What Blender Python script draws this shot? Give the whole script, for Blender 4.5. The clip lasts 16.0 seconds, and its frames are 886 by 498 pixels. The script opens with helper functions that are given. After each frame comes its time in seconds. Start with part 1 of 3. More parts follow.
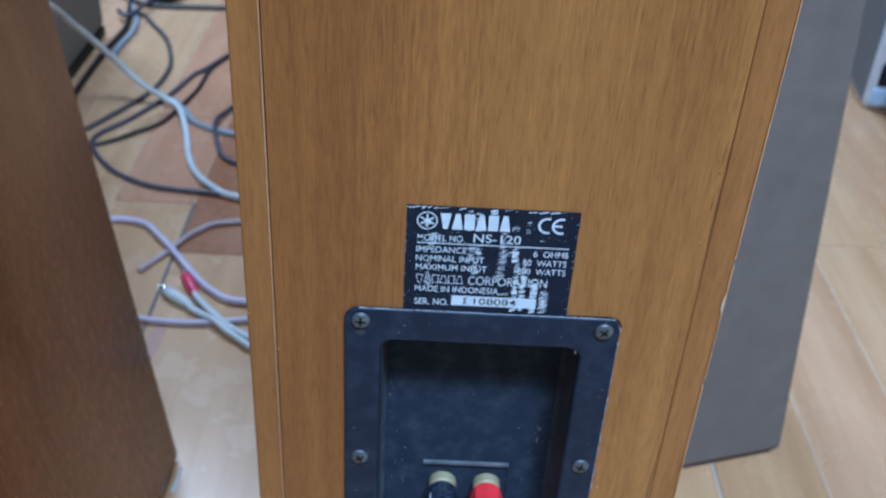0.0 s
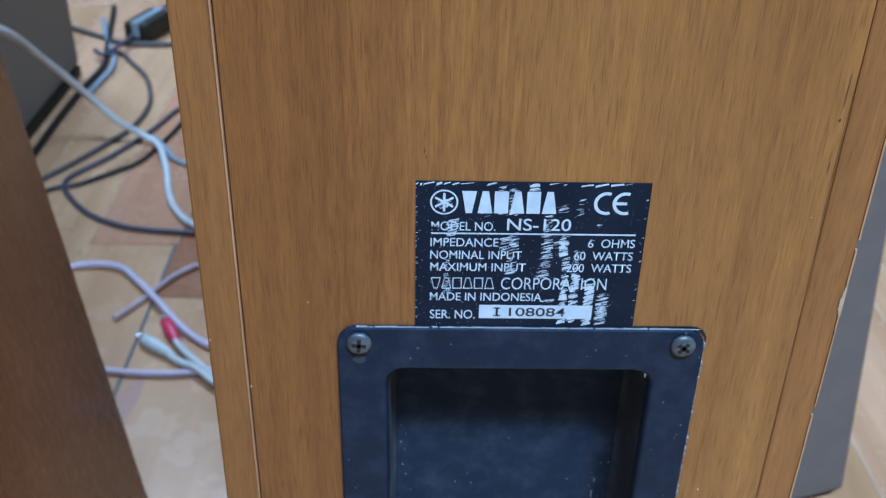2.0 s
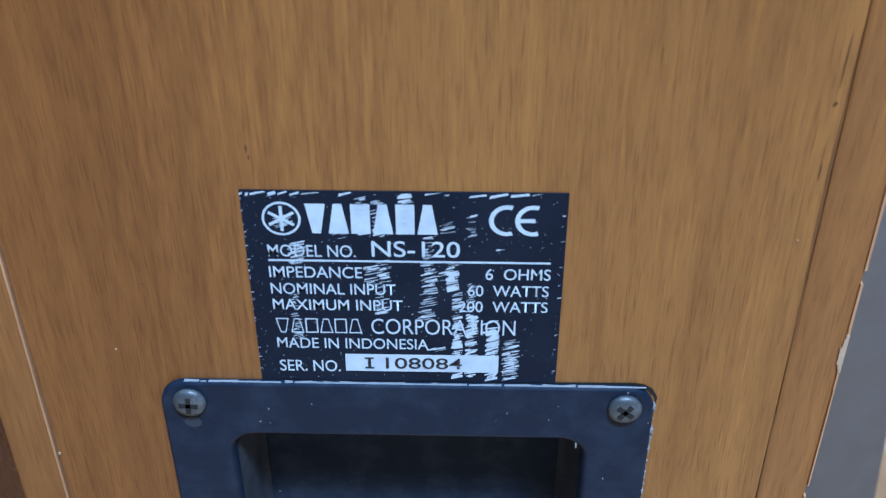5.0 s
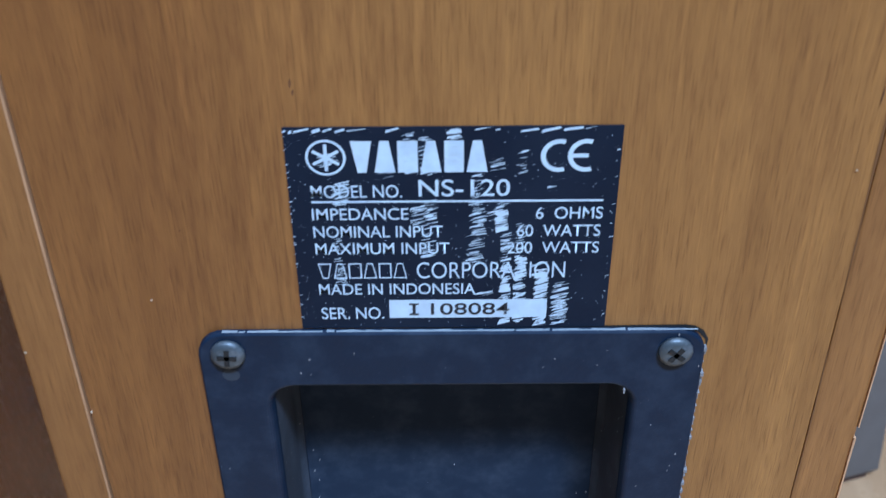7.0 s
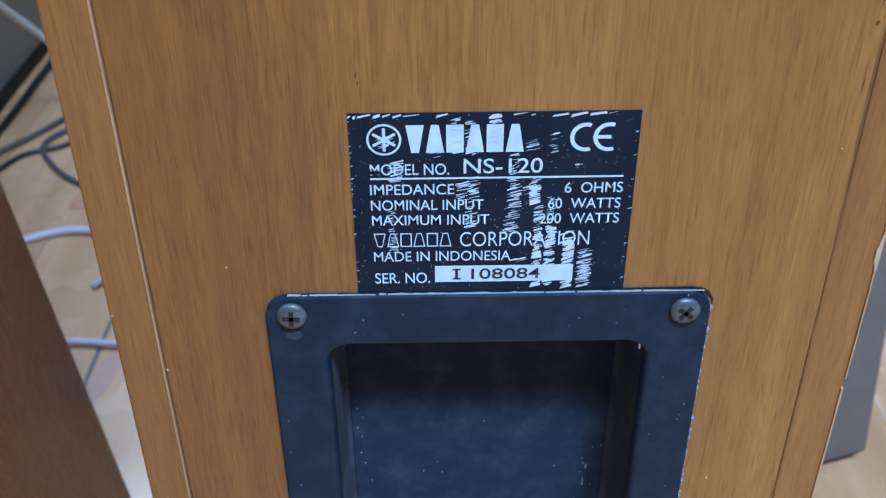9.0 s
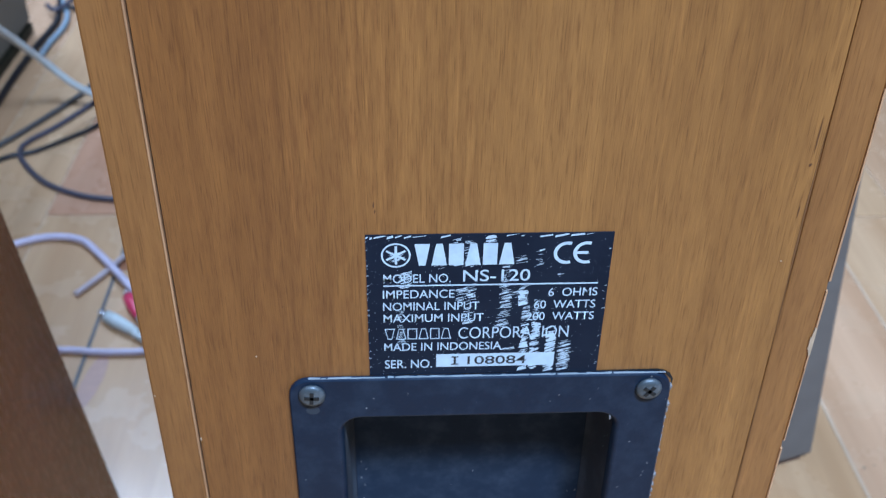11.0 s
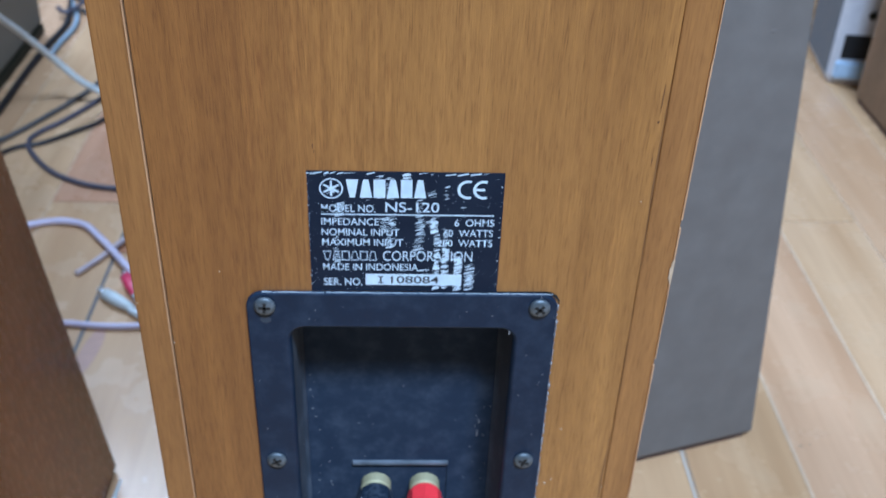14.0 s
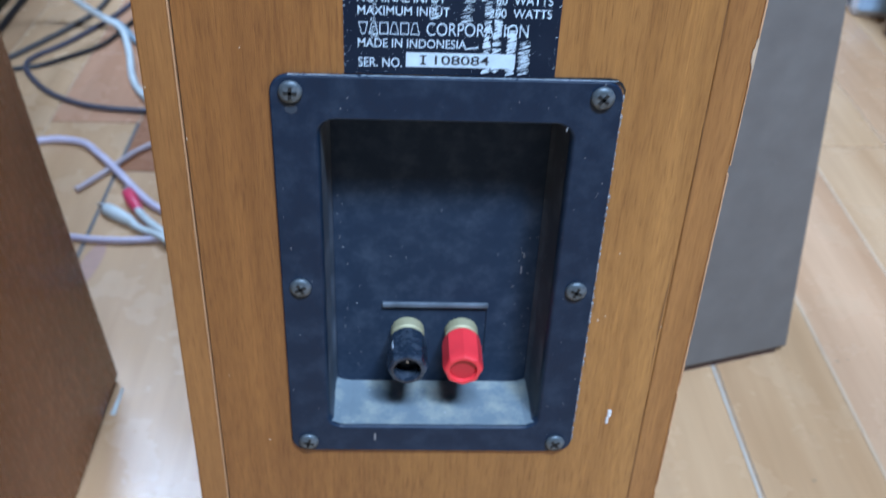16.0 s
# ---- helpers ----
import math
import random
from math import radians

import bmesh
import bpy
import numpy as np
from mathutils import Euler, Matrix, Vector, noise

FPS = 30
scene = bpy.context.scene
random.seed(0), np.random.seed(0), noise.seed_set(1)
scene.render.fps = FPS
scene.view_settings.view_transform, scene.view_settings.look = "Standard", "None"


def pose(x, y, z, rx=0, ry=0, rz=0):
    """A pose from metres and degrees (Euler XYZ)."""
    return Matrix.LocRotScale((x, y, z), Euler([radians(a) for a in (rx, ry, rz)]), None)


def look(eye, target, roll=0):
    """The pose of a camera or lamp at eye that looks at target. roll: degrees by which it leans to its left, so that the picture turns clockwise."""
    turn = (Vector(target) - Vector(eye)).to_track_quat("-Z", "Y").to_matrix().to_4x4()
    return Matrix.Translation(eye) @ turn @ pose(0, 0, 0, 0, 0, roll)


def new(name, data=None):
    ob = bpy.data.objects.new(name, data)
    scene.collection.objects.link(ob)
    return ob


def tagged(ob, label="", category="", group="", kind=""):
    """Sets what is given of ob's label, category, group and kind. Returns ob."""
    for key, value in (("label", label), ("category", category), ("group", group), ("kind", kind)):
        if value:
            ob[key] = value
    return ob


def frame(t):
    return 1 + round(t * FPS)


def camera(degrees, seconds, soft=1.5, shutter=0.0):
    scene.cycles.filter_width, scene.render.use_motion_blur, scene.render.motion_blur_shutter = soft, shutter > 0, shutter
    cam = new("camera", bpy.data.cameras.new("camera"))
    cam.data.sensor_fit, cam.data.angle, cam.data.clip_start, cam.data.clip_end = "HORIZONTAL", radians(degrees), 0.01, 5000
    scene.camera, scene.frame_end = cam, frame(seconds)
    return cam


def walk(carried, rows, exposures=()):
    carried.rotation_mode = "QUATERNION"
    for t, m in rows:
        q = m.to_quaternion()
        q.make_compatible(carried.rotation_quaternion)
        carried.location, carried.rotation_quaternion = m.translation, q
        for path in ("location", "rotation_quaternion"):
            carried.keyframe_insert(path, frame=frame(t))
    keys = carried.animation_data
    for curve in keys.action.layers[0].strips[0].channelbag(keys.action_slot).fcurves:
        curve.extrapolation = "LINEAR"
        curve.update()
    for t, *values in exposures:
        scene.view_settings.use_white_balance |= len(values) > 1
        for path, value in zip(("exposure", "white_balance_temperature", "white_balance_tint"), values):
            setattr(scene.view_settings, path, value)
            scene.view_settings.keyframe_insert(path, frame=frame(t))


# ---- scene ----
cam = camera(47.0, 16.0, soft=1.15, shutter=0.45)
# a small phone lens focused a hand's length away
cam.data.dof.use_dof = True
cam.data.dof.focus_distance = 0.225
cam.data.dof.aperture_fstop = 30.0
PATH = [
    (0, (-0.0226, -0.2879, 0.5699), (0.0169, 1.3704, -0.5475), 3.55),
    (0.5, (-0.0217, -0.2653, 0.5384), (0.0157, 1.4151, -0.5454), 2.90),
    (1, (-0.0233, -0.2415, 0.5208), (0.0129, 1.4632, -0.5246), 2.66),
    (1.5, (-0.0259, -0.2249, 0.5141), (0.0122, 1.4828, -0.5262), 2.22),
    (2, (-0.0268, -0.2218, 0.5078), (0.0133, 1.4889, -0.5275), 1.29),
    (2.5, (-0.0198, -0.2181, 0.5068), (0.0288, 1.4850, -0.5405), 0.87),
    (3, (-0.0224, -0.2019, 0.4944), (0.0339, 1.4997, -0.5551), 0.75),
    (3.5, (-0.0232, -0.1796, 0.4821), (0.0490, 1.5135, -0.5800), 0.64),
    (4, (0.0089, -0.1826, 0.4822), (-0.0541, 1.5376, -0.5362), 1.30),
    (4.2, (0.0150, -0.1754, 0.4823), (-0.0582, 1.5297, -0.5604), 0.61),
    (6.3, (0.0036, -0.1472, 0.4680), (-0.0061, 1.5219, -0.6338), -0.46),
    (6.5, (0.0036, -0.1460, 0.4647), (-0.0052, 1.5211, -0.6402), -0.49),
    (7, (-0.0008, -0.1552, 0.4716), (-0.0078, 1.5084, -0.6385), -0.55),
    (7.5, (-0.0052, -0.1623, 0.4717), (-0.0245, 1.5005, -0.6394), -0.78),
    (8, (-0.0097, -0.1660, 0.4727), (0.0006, 1.5025, -0.6300), -0.26),
    (8.2, (-0.0075, -0.1660, 0.4743), (-0.0293, 1.4899, -0.6471), -0.64),
    (10.3, (-0.0219, -0.2141, 0.5058), (0.0749, 1.4754, -0.5602), -0.18),
    (10.5, (-0.0221, -0.2113, 0.5126), (0.0627, 1.4351, -0.6197), 0.11),
    (11, (-0.0216, -0.1949, 0.5252), (0.0713, 1.4418, -0.6205), 1.04),
    (11.2, (-0.0111, -0.1948, 0.5260), (0.0729, 1.4543, -0.6023), 0.48),
    (11.5, (-0.0119, -0.1924, 0.4845), (0.0684, 1.4635, -0.6342), 1.87),
    (12, (-0.0134, -0.2011, 0.4922), (0.0731, 1.4584, -0.6208), 2.55),
    (12.5, (-0.0165, -0.2314, 0.5129), (0.0730, 1.4374, -0.5859), 3.01),
    (13, (-0.0144, -0.2499, 0.5220), (0.0774, 1.4228, -0.5706), 3.94),
    (13.5, (-0.0121, -0.2548, 0.5335), (0.0770, 1.4104, -0.5706), 3.92),
    (14, (-0.0016, -0.2588, 0.5407), (0.0856, 1.3975, -0.5769), 2.29),
    (14.5, (-0.0034, -0.2578, 0.5492), (0.0949, 1.3966, -0.5704), 1.00),
    (15, (-0.0057, -0.2541, 0.5221), (0.0859, 1.4061, -0.5894), 1.34),
    (15.5, (-0.0098, -0.2568, 0.4905), (0.0816, 1.3952, -0.6332), 1.13),
    (16, (-0.0131, -0.2577, 0.4719), (0.0748, 1.3790, -0.6741), 2.59),
]
walk(cam, [(t, look(eye, target, roll)) for t, eye, target, roll in PATH], exposures=[(0, -0.04, 6240, 10), (4, 0.07, 6180, 10.5), (6.5, 0.06, 6090, 12.2), (8, 0.08, 6090, 12.2), (10.5, 0.15, 6260, 10.5), (11.5, 0.15, 6180, 11), (13.5, 0.22, 6380, 10), (16, 0.31, 6350, 9.7)])

import itertools


# ---- light ----
world = bpy.data.worlds.new("world")
scene.world = world
world.use_nodes = True
world.node_tree.nodes["Background"].inputs[0].default_value = (0.75, 0.85, 1.0, 1)
world.node_tree.nodes["Background"].inputs[1].default_value = 0.3


def area_lamp(name, place, target, sx, sy, watts, colour):
    data = bpy.data.lights.new(name, "AREA")
    data.shape, data.size, data.size_y = "RECTANGLE", sx, sy
    data.energy, data.color = watts, colour
    ob = new(name, data)
    ob.matrix_world = look(place, target)
    return ob


area_lamp("ceiling_lamp_back", (0.32, -1.05, 2.40), (0.32, -1.05, 0), 0.90, 0.26, 61, (0.72, 1.0, 1.46))
area_lamp("ceiling_lamp_side", (0.58, -1.22, 2.40), (0.58, -1.22, 0), 0.32, 0.30, 34, (0.72, 1.0, 1.46))
area_lamp("ceiling_lamp_front", (-1.05, 1.90, 2.40), (-1.05, 1.90, 0), 0.9, 0.35, 61, (0.72, 1.0, 1.46))


# ---- materials ----
def material(name):
    m = bpy.data.materials.new(name)
    m.use_nodes = True
    nt = m.node_tree
    return m, nt, nt.nodes["Principled BSDF"]


def node(nt, kind, **inputs):
    n = nt.nodes.new(kind)
    for key, value in inputs.items():
        n.inputs[key.replace("_", " ")].default_value = value
    return n


def coords(nt, scale=(1, 1, 1), island=False):
    """Object coordinates stretched by scale; with island, shifted piece by piece."""
    tc = nt.nodes.new("ShaderNodeTexCoord")
    mp = nt.nodes.new("ShaderNodeMapping")
    mp.inputs["Scale"].default_value = scale
    nt.links.new(tc.outputs["Object"], mp.inputs["Vector"])
    if island:
        info = nt.nodes.new("ShaderNodeObjectInfo")
        mul = nt.nodes.new("ShaderNodeMath")
        mul.operation = "MULTIPLY"
        mul.inputs[1].default_value = 37.0
        nt.links.new(info.outputs["Random"], mul.inputs[0])
        nt.links.new(mul.outputs[0], mp.inputs["Location"])
    return mp.outputs["Vector"]


def noise_at(nt, vec, scale, detail=4.0, rough=0.55):
    n = node(nt, "ShaderNodeTexNoise", Scale=scale, Detail=detail, Roughness=rough)
    nt.links.new(vec, n.inputs["Vector"])
    return n.outputs["Fac"]


def ramp(nt, fac, stops):
    r = nt.nodes.new("ShaderNodeValToRGB")
    nt.links.new(fac, r.inputs["Fac"])
    el = r.color_ramp.elements
    while len(el) < len(stops):
        el.new(0.5)
    for e, (p, c) in zip(el, stops):
        e.position = p
        e.color = (*c, 1) if len(c) == 3 else c
    return r.outputs["Color"]


def mix(nt, fac, a, b, mode="MIX"):
    n = nt.nodes.new("ShaderNodeMix")
    n.data_type, n.blend_type = "RGBA", mode
    for sock, v in ((n.inputs[0], fac), (n.inputs[6], a), (n.inputs[7], b)):
        if isinstance(v, bpy.types.NodeSocket):
            nt.links.new(v, sock)
        else:
            sock.default_value = v if not isinstance(v, tuple) else ((*v, 1) if len(v) == 3 else v)
    return n.outputs[2]


def bump(nt, bsdf, height, strength=0.2, distance=0.0005):
    b = node(nt, "ShaderNodeBump", Strength=strength, Distance=distance)
    nt.links.new(height, b.inputs["Height"])
    nt.links.new(b.outputs["Normal"], bsdf.inputs["Normal"])


def wood(name, dark, mid, light, rough=0.38, along="z", fine=1.0, blend_x=None, gloss=0.5, contrast=0.6):
    """A straight-grained veneer: broad bands, fine streaks and short dark pores along one axis."""
    m, nt, bsdf = material(name)

    def st(a, b):
        return (a, a, b) if along == "z" else (a, b, a)

    # a slow sideways drift keeps the grain from running dead straight
    drift = nt.nodes.new("ShaderNodeVectorMath")
    drift.operation = "MULTIPLY_ADD"
    warp = node(nt, "ShaderNodeTexNoise", Scale=1.0, Detail=2.0)
    nt.links.new(coords(nt, st(30, 14)), warp.inputs["Vector"])
    nt.links.new(warp.outputs["Color"], drift.inputs[0])
    drift.inputs[1].default_value = (0.0018, 0.0018, 0.0018)
    nt.links.new(coords(nt), drift.inputs[2])

    def grain(across, length, detail, rg):
        mp = nt.nodes.new("ShaderNodeMapping")
        mp.inputs["Scale"].default_value = st(across * fine, length)
        nt.links.new(drift.outputs[0], mp.inputs["Vector"])
        return noise_at(nt, mp.outputs["Vector"], 1.0, detail, rg)

    broad = noise_at(nt, coords(nt, st(22, 1.4)), 1.0, 3.0)
    figure = grain(210, 7, 3.0, 0.55)
    streak = grain(840, 95, 4.0, 0.66)
    pores = grain(3100, 120, 2.0, 0.5)
    gleam = grain(520, 16, 2.0, 0.5)
    base = ramp(nt, broad, [(0.28, dark), (0.52, mid), (0.75, light)])
    col = mix(nt, 0.6, base, ramp(nt, figure, [(0.32, (0.80, 0.76, 0.72)), (0.50, (1, 1, 1)), (0.70, (1.16, 1.18, 1.19))]), "MULTIPLY")
    lines = ramp(nt, streak, [(0.27, (0.76, 0.69, 0.62)), (0.48, (0.99, 0.99, 0.99)), (0.73, (1.19, 1.20, 1.18))])
    col = mix(nt, contrast, col, lines, "MULTIPLY")
    pore = ramp(nt, pores, [(0.30, (0.52, 0.44, 0.37)), (0.45, (1, 1, 1)), (0.58, (1.0, 1.0, 1.0)), (0.74, (1.26, 1.27, 1.24))])
    col = mix(nt, contrast * 0.8, col, pore, "MULTIPLY")
    col = mix(nt, contrast, col, ramp(nt, gleam, [(0.60, (1, 1, 1)), (0.74, (1.22, 1.22, 1.22))]), "MULTIPLY")
    cloud = noise_at(nt, coords(nt), 9.0, 2.0)
    col = mix(nt, 0.5, col, ramp(nt, cloud, [(0.3, (0.86, 0.84, 0.82)), (0.7, (1.10, 1.12, 1.14))]), "MULTIPLY")
    if blend_x is not None:
        # the tone passes along x from darker and redder to paler, edged by the streaks
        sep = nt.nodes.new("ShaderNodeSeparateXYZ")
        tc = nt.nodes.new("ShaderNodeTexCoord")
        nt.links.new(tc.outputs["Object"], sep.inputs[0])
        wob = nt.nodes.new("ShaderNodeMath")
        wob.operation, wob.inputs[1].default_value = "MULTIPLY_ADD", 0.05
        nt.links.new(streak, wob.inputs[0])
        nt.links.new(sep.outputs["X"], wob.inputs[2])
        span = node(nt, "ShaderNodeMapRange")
        for key, value in zip(("From Min", "From Max"), (blend_x - 0.02 + 0.025, blend_x + 0.03 + 0.025)):
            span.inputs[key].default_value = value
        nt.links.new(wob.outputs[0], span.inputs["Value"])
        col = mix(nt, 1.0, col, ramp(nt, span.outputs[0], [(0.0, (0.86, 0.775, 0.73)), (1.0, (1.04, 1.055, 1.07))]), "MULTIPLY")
    nt.links.new(col, bsdf.inputs["Base Color"])
    bsdf.inputs["Specular IOR Level"].default_value = gloss
    rg = ramp(nt, streak, [(0.3, (rough + 0.12,) * 3), (0.7, (rough - 0.04,) * 3)])
    nt.links.new(rg, bsdf.inputs["Roughness"])
    bump(nt, bsdf, pores, 0.4 * contrast, 0.0002)
    return m


def plastic(name, colour, rough=0.4, dust=0.0, dust_colour=(0.35, 0.4, 0.46), grain=900.0, bump_strength=0.1, metallic=0.0, gloss=0.5, patch=45.0):
    """Moulded or painted stuff with a fine grain, and dust in patches and specks."""
    m, nt, bsdf = material(name)
    v = coords(nt)
    big, small, speck = noise_at(nt, v, patch, 5.0, 0.65), noise_at(nt, v, grain, 2.0), noise_at(nt, v, 1300.0, 1.0)
    col = mix(nt, 0.6, colour, ramp(nt, big, [(0.3, (0.80, 0.80, 0.82)), (0.7, (1.20, 1.19, 1.16))]), "MULTIPLY")
    if dust:
        col = mix(nt, ramp(nt, big, [(0.45, (0, 0, 0)), (0.78, (dust,) * 3)]), col, dust_colour)
        col = mix(nt, ramp(nt, speck, [(0.76, (0, 0, 0)), (0.82, (min(1, dust * 4),) * 3)]), col, (0.62, 0.66, 0.70))
    nt.links.new(col, bsdf.inputs["Base Color"])
    nt.links.new(ramp(nt, big, [(0.3, (max(0.05, rough - 0.08),) * 3), (0.7, (rough + 0.12,) * 3)]), bsdf.inputs["Roughness"])
    bsdf.inputs["Metallic"].default_value = metallic
    bsdf.inputs["Specular IOR Level"].default_value = gloss
    bump(nt, bsdf, small, bump_strength, 0.0002)
    return m


VENEER = wood("oak_veneer", (0.250, 0.101, 0.0248), (0.317, 0.135, 0.0335), (0.378, 0.169, 0.045), 0.38, blend_x=-0.03, gloss=0.6, contrast=0.72)
VENEER_SIDE = wood("oak_veneer_side", (0.262, 0.103, 0.0270), (0.304, 0.126, 0.0335), (0.344, 0.148, 0.0410), 0.38, gloss=0.6, contrast=0.62)
RAW_EDGE = wood("raw_edge", (0.46, 0.24, 0.11), (0.55, 0.30, 0.15), (0.64, 0.37, 0.20), 0.6)
WALNUT = wood("walnut_vinyl", (0.167, 0.056, 0.0185), (0.201, 0.070, 0.0240), (0.235, 0.086, 0.0305), 0.22, fine=0.5, gloss=0.55, contrast=0.25)
WALNUT_FAR = wood("brown_vinyl", (0.15, 0.088, 0.048), (0.21, 0.125, 0.070), (0.27, 0.165, 0.096), 0.5, fine=0.5)
NAVY = plastic("black_abs", (0.0055, 0.0180, 0.0395), 0.45, dust=0.05, gloss=0.25, patch=110, bump_strength=0.25)
NAVY_DUSTY = plastic("dusty_abs", (0.0235, 0.0370, 0.0600), 0.55, dust=0.06, gloss=0.03, patch=120)
DUST = plastic("settled_dust", (0.135, 0.175, 0.195), 0.85, dust=1.0, dust_colour=(0.31, 0.32, 0.26), bump_strength=0.5, patch=95)
LABEL = plastic("label_film", (0.0050, 0.0125, 0.027), 0.42, dust=0.02, gloss=0.16)
INK = plastic("label_print", (0.57, 0.71, 0.80), 0.5, patch=260)
DARK_INK = plastic("stamp_ink", (0.015, 0.02, 0.03), 0.5)
STEEL = plastic("aged_screw", (0.095, 0.118, 0.130), 0.45, dust=0.35, metallic=0.45, patch=300, bump_strength=0.5)
RIB = plastic("dusty_rib", (0.040, 0.054, 0.064), 0.7, dust=0.4)
SLOT = plastic("screw_slot", (0.012, 0.014, 0.015), 0.6)
BRASS = plastic("tarnished_collar", (0.42, 0.38, 0.21), 0.55, dust=0.2, metallic=0.35)
RED = plastic("red_cap", (0.78, 0.040, 0.050), 0.35)
RED_IN = plastic("red_plug", (0.50, 0.022, 0.030), 0.5)
BLACK_CAP = plastic("black_cap", (0.013, 0.022, 0.036), 0.25, dust=0.12, patch=250)
CHIP = plastic("bare_chip", (0.52, 0.38, 0.25), 0.8, patch=400)
GREY_PAINT = plastic("grey_paint", (0.158, 0.145, 0.131), 0.6, dust=0.05, dust_colour=(0.25, 0.25, 0.26), grain=500, bump_strength=0.2)
GREY_DARK = plastic("grey_vinyl", (0.175, 0.160, 0.130), 0.6, grain=700, bump_strength=0.25)
BLACK_RUBBER = plastic("black_rubber", (0.013, 0.012, 0.004), 0.6)
BASE_BROWN = plastic("brown_base", (0.060, 0.030, 0.025), 0.6)
WHITE_CABLE = plastic("white_cable", (0.60, 0.66, 0.66), 0.45)
LILAC_CABLE = plastic("lilac_cable", (0.60, 0.54, 0.66), 0.40)
CLEAR_CABLE = plastic("pale_cable", (0.52, 0.44, 0.46), 0.35)
GREY_CABLE = plastic("grey_cable", (0.075, 0.070, 0.070), 0.55)
SLATE_CABLE = plastic("slate_cable", (0.070, 0.066, 0.088), 0.40)
BLACK_CABLE = plastic("black_cable", (0.015, 0.013, 0.015), 0.45)
BLUE_CABLE = plastic("pale_blue_cable", (0.24, 0.31, 0.36), 0.5)
PINK_PLUG = plastic("red_plug_shell", (0.72, 0.05, 0.12), 0.35)
NICKEL = plastic("nickel", (0.80, 0.80, 0.80), 0.25, metallic=1.0)
CASE_WHITE = plastic("white_case", (0.60, 0.62, 0.66), 0.45, dust=0.05)
CASE_SHADE = plastic("case_in_shade", (0.13, 0.155, 0.18), 0.5)
HOLE = plastic("dark_hole", (0.006, 0.006, 0.007), 0.7)
# walls and ceiling stay out of view, near black to limit fill light
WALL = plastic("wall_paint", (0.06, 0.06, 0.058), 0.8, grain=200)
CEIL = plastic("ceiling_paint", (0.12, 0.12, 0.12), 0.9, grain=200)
GROUT = plastic("joint_filler", (0.58, 0.41, 0.265), 0.6)
GROUT_BLUE = plastic("worn_joint", (0.50, 0.455, 0.385), 0.5)
GROUT_DARK = plastic("dirty_joint", (0.10, 0.10, 0.105), 0.6)


def plank_material(name="maple_vinyl_plank", cast=(1, 1, 1)):
    m, nt, bsdf = material(name)
    info = nt.nodes.new("ShaderNodeObjectInfo")
    tint = ramp(nt, info.outputs["Random"], [(0.0, (0.560, 0.342, 0.182)), (0.45, (0.590, 0.366, 0.204)), (0.8, (0.560, 0.328, 0.190)), (1.0, (0.590, 0.354, 0.206))])
    g1 = noise_at(nt, coords(nt, (28, 2.2, 1), True), 1.0, 3.0)
    g2 = noise_at(nt, coords(nt, (160, 9, 1), True), 1.0, 3.0)
    col = mix(nt, 0.8, tint, ramp(nt, g1, [(0.3, (0.84, 0.78, 0.72)), (0.55, (1, 1, 1)), (0.75, (1.10, 1.13, 1.16))]), "MULTIPLY")
    col = mix(nt, 0.6, col, ramp(nt, g2, [(0.3, (0.90, 0.88, 0.86)), (0.7, (1.07, 1.07, 1.07))]), "MULTIPLY")
    scuff = noise_at(nt, coords(nt), 14.0, 4.0, 0.6)
    col = mix(nt, ramp(nt, scuff, [(0.5, (0, 0, 0)), (0.75, (0.30, 0.30, 0.30))]), col, (0.62, 0.45, 0.28))
    col = mix(nt, 1.0, col, cast, "MULTIPLY")
    nt.links.new(col, bsdf.inputs["Base Color"])
    nt.links.new(ramp(nt, scuff, [(0.3, (0.18,) * 3), (0.7, (0.34,) * 3)]), bsdf.inputs["Roughness"])
    bump(nt, bsdf, g2, 0.12, 0.0003)
    return m


PLANK = plank_material()
PLANK_RED = plank_material("reddish_vinyl_plank", (0.92, 0.80, 0.80))
PLANK_BROWN = plank_material("brown_vinyl_plank", (0.66, 0.46, 0.42))


# ---- mesh helpers ----
def part(name, bm, mat, parent=None, label="", smooth=False):
    me = bpy.data.meshes.new(name)
    bmesh.ops.recalc_face_normals(bm, faces=bm.faces)
    bm.to_mesh(me)
    bm.free()
    if smooth:
        for p in me.polygons:
            p.use_smooth = True
    me.materials.append(mat)
    ob = new(name, me)
    if parent is not None:
        ob.parent = parent
    if label:
        tagged(ob, label)
    return ob


def empty(name, label, category, place=(0, 0, 0), group="", kind=""):
    ob = new(name)
    ob.location = place
    ob.empty_display_size = 0.02
    return tagged(ob, label, category, group, kind)


def add_box(bm, x0, x1, y0, y1, z0, z1, bevel=0.0, segments=2):
    made = bmesh.ops.create_cube(bm, size=1.0)["verts"]
    for v in made:
        v.co = Vector(((x0 + x1) / 2 + v.co.x * (x1 - x0), (y0 + y1) / 2 + v.co.y * (y1 - y0), (z0 + z1) / 2 + v.co.z * (z1 - z0)))
    if bevel:
        edges = {e for v in made for e in v.link_edges}
        bmesh.ops.bevel(bm, geom=list(edges), offset=bevel, segments=segments, affect="EDGES", profile=0.5)
    return bm


def box(x0, x1, y0, y1, z0, z1, bevel=0.0, segments=2):
    return add_box(bmesh.new(), x0, x1, y0, y1, z0, z1, bevel, segments)


def rounded(w, h, r, n=6):
    """The corners of a rounded rectangle round 0, 0."""
    out = []
    for cx, cz, a0 in ((w / 2 - r, h / 2 - r, 0), (-w / 2 + r, h / 2 - r, 90), (-w / 2 + r, -h / 2 + r, 180), (w / 2 - r, -h / 2 + r, 270)):
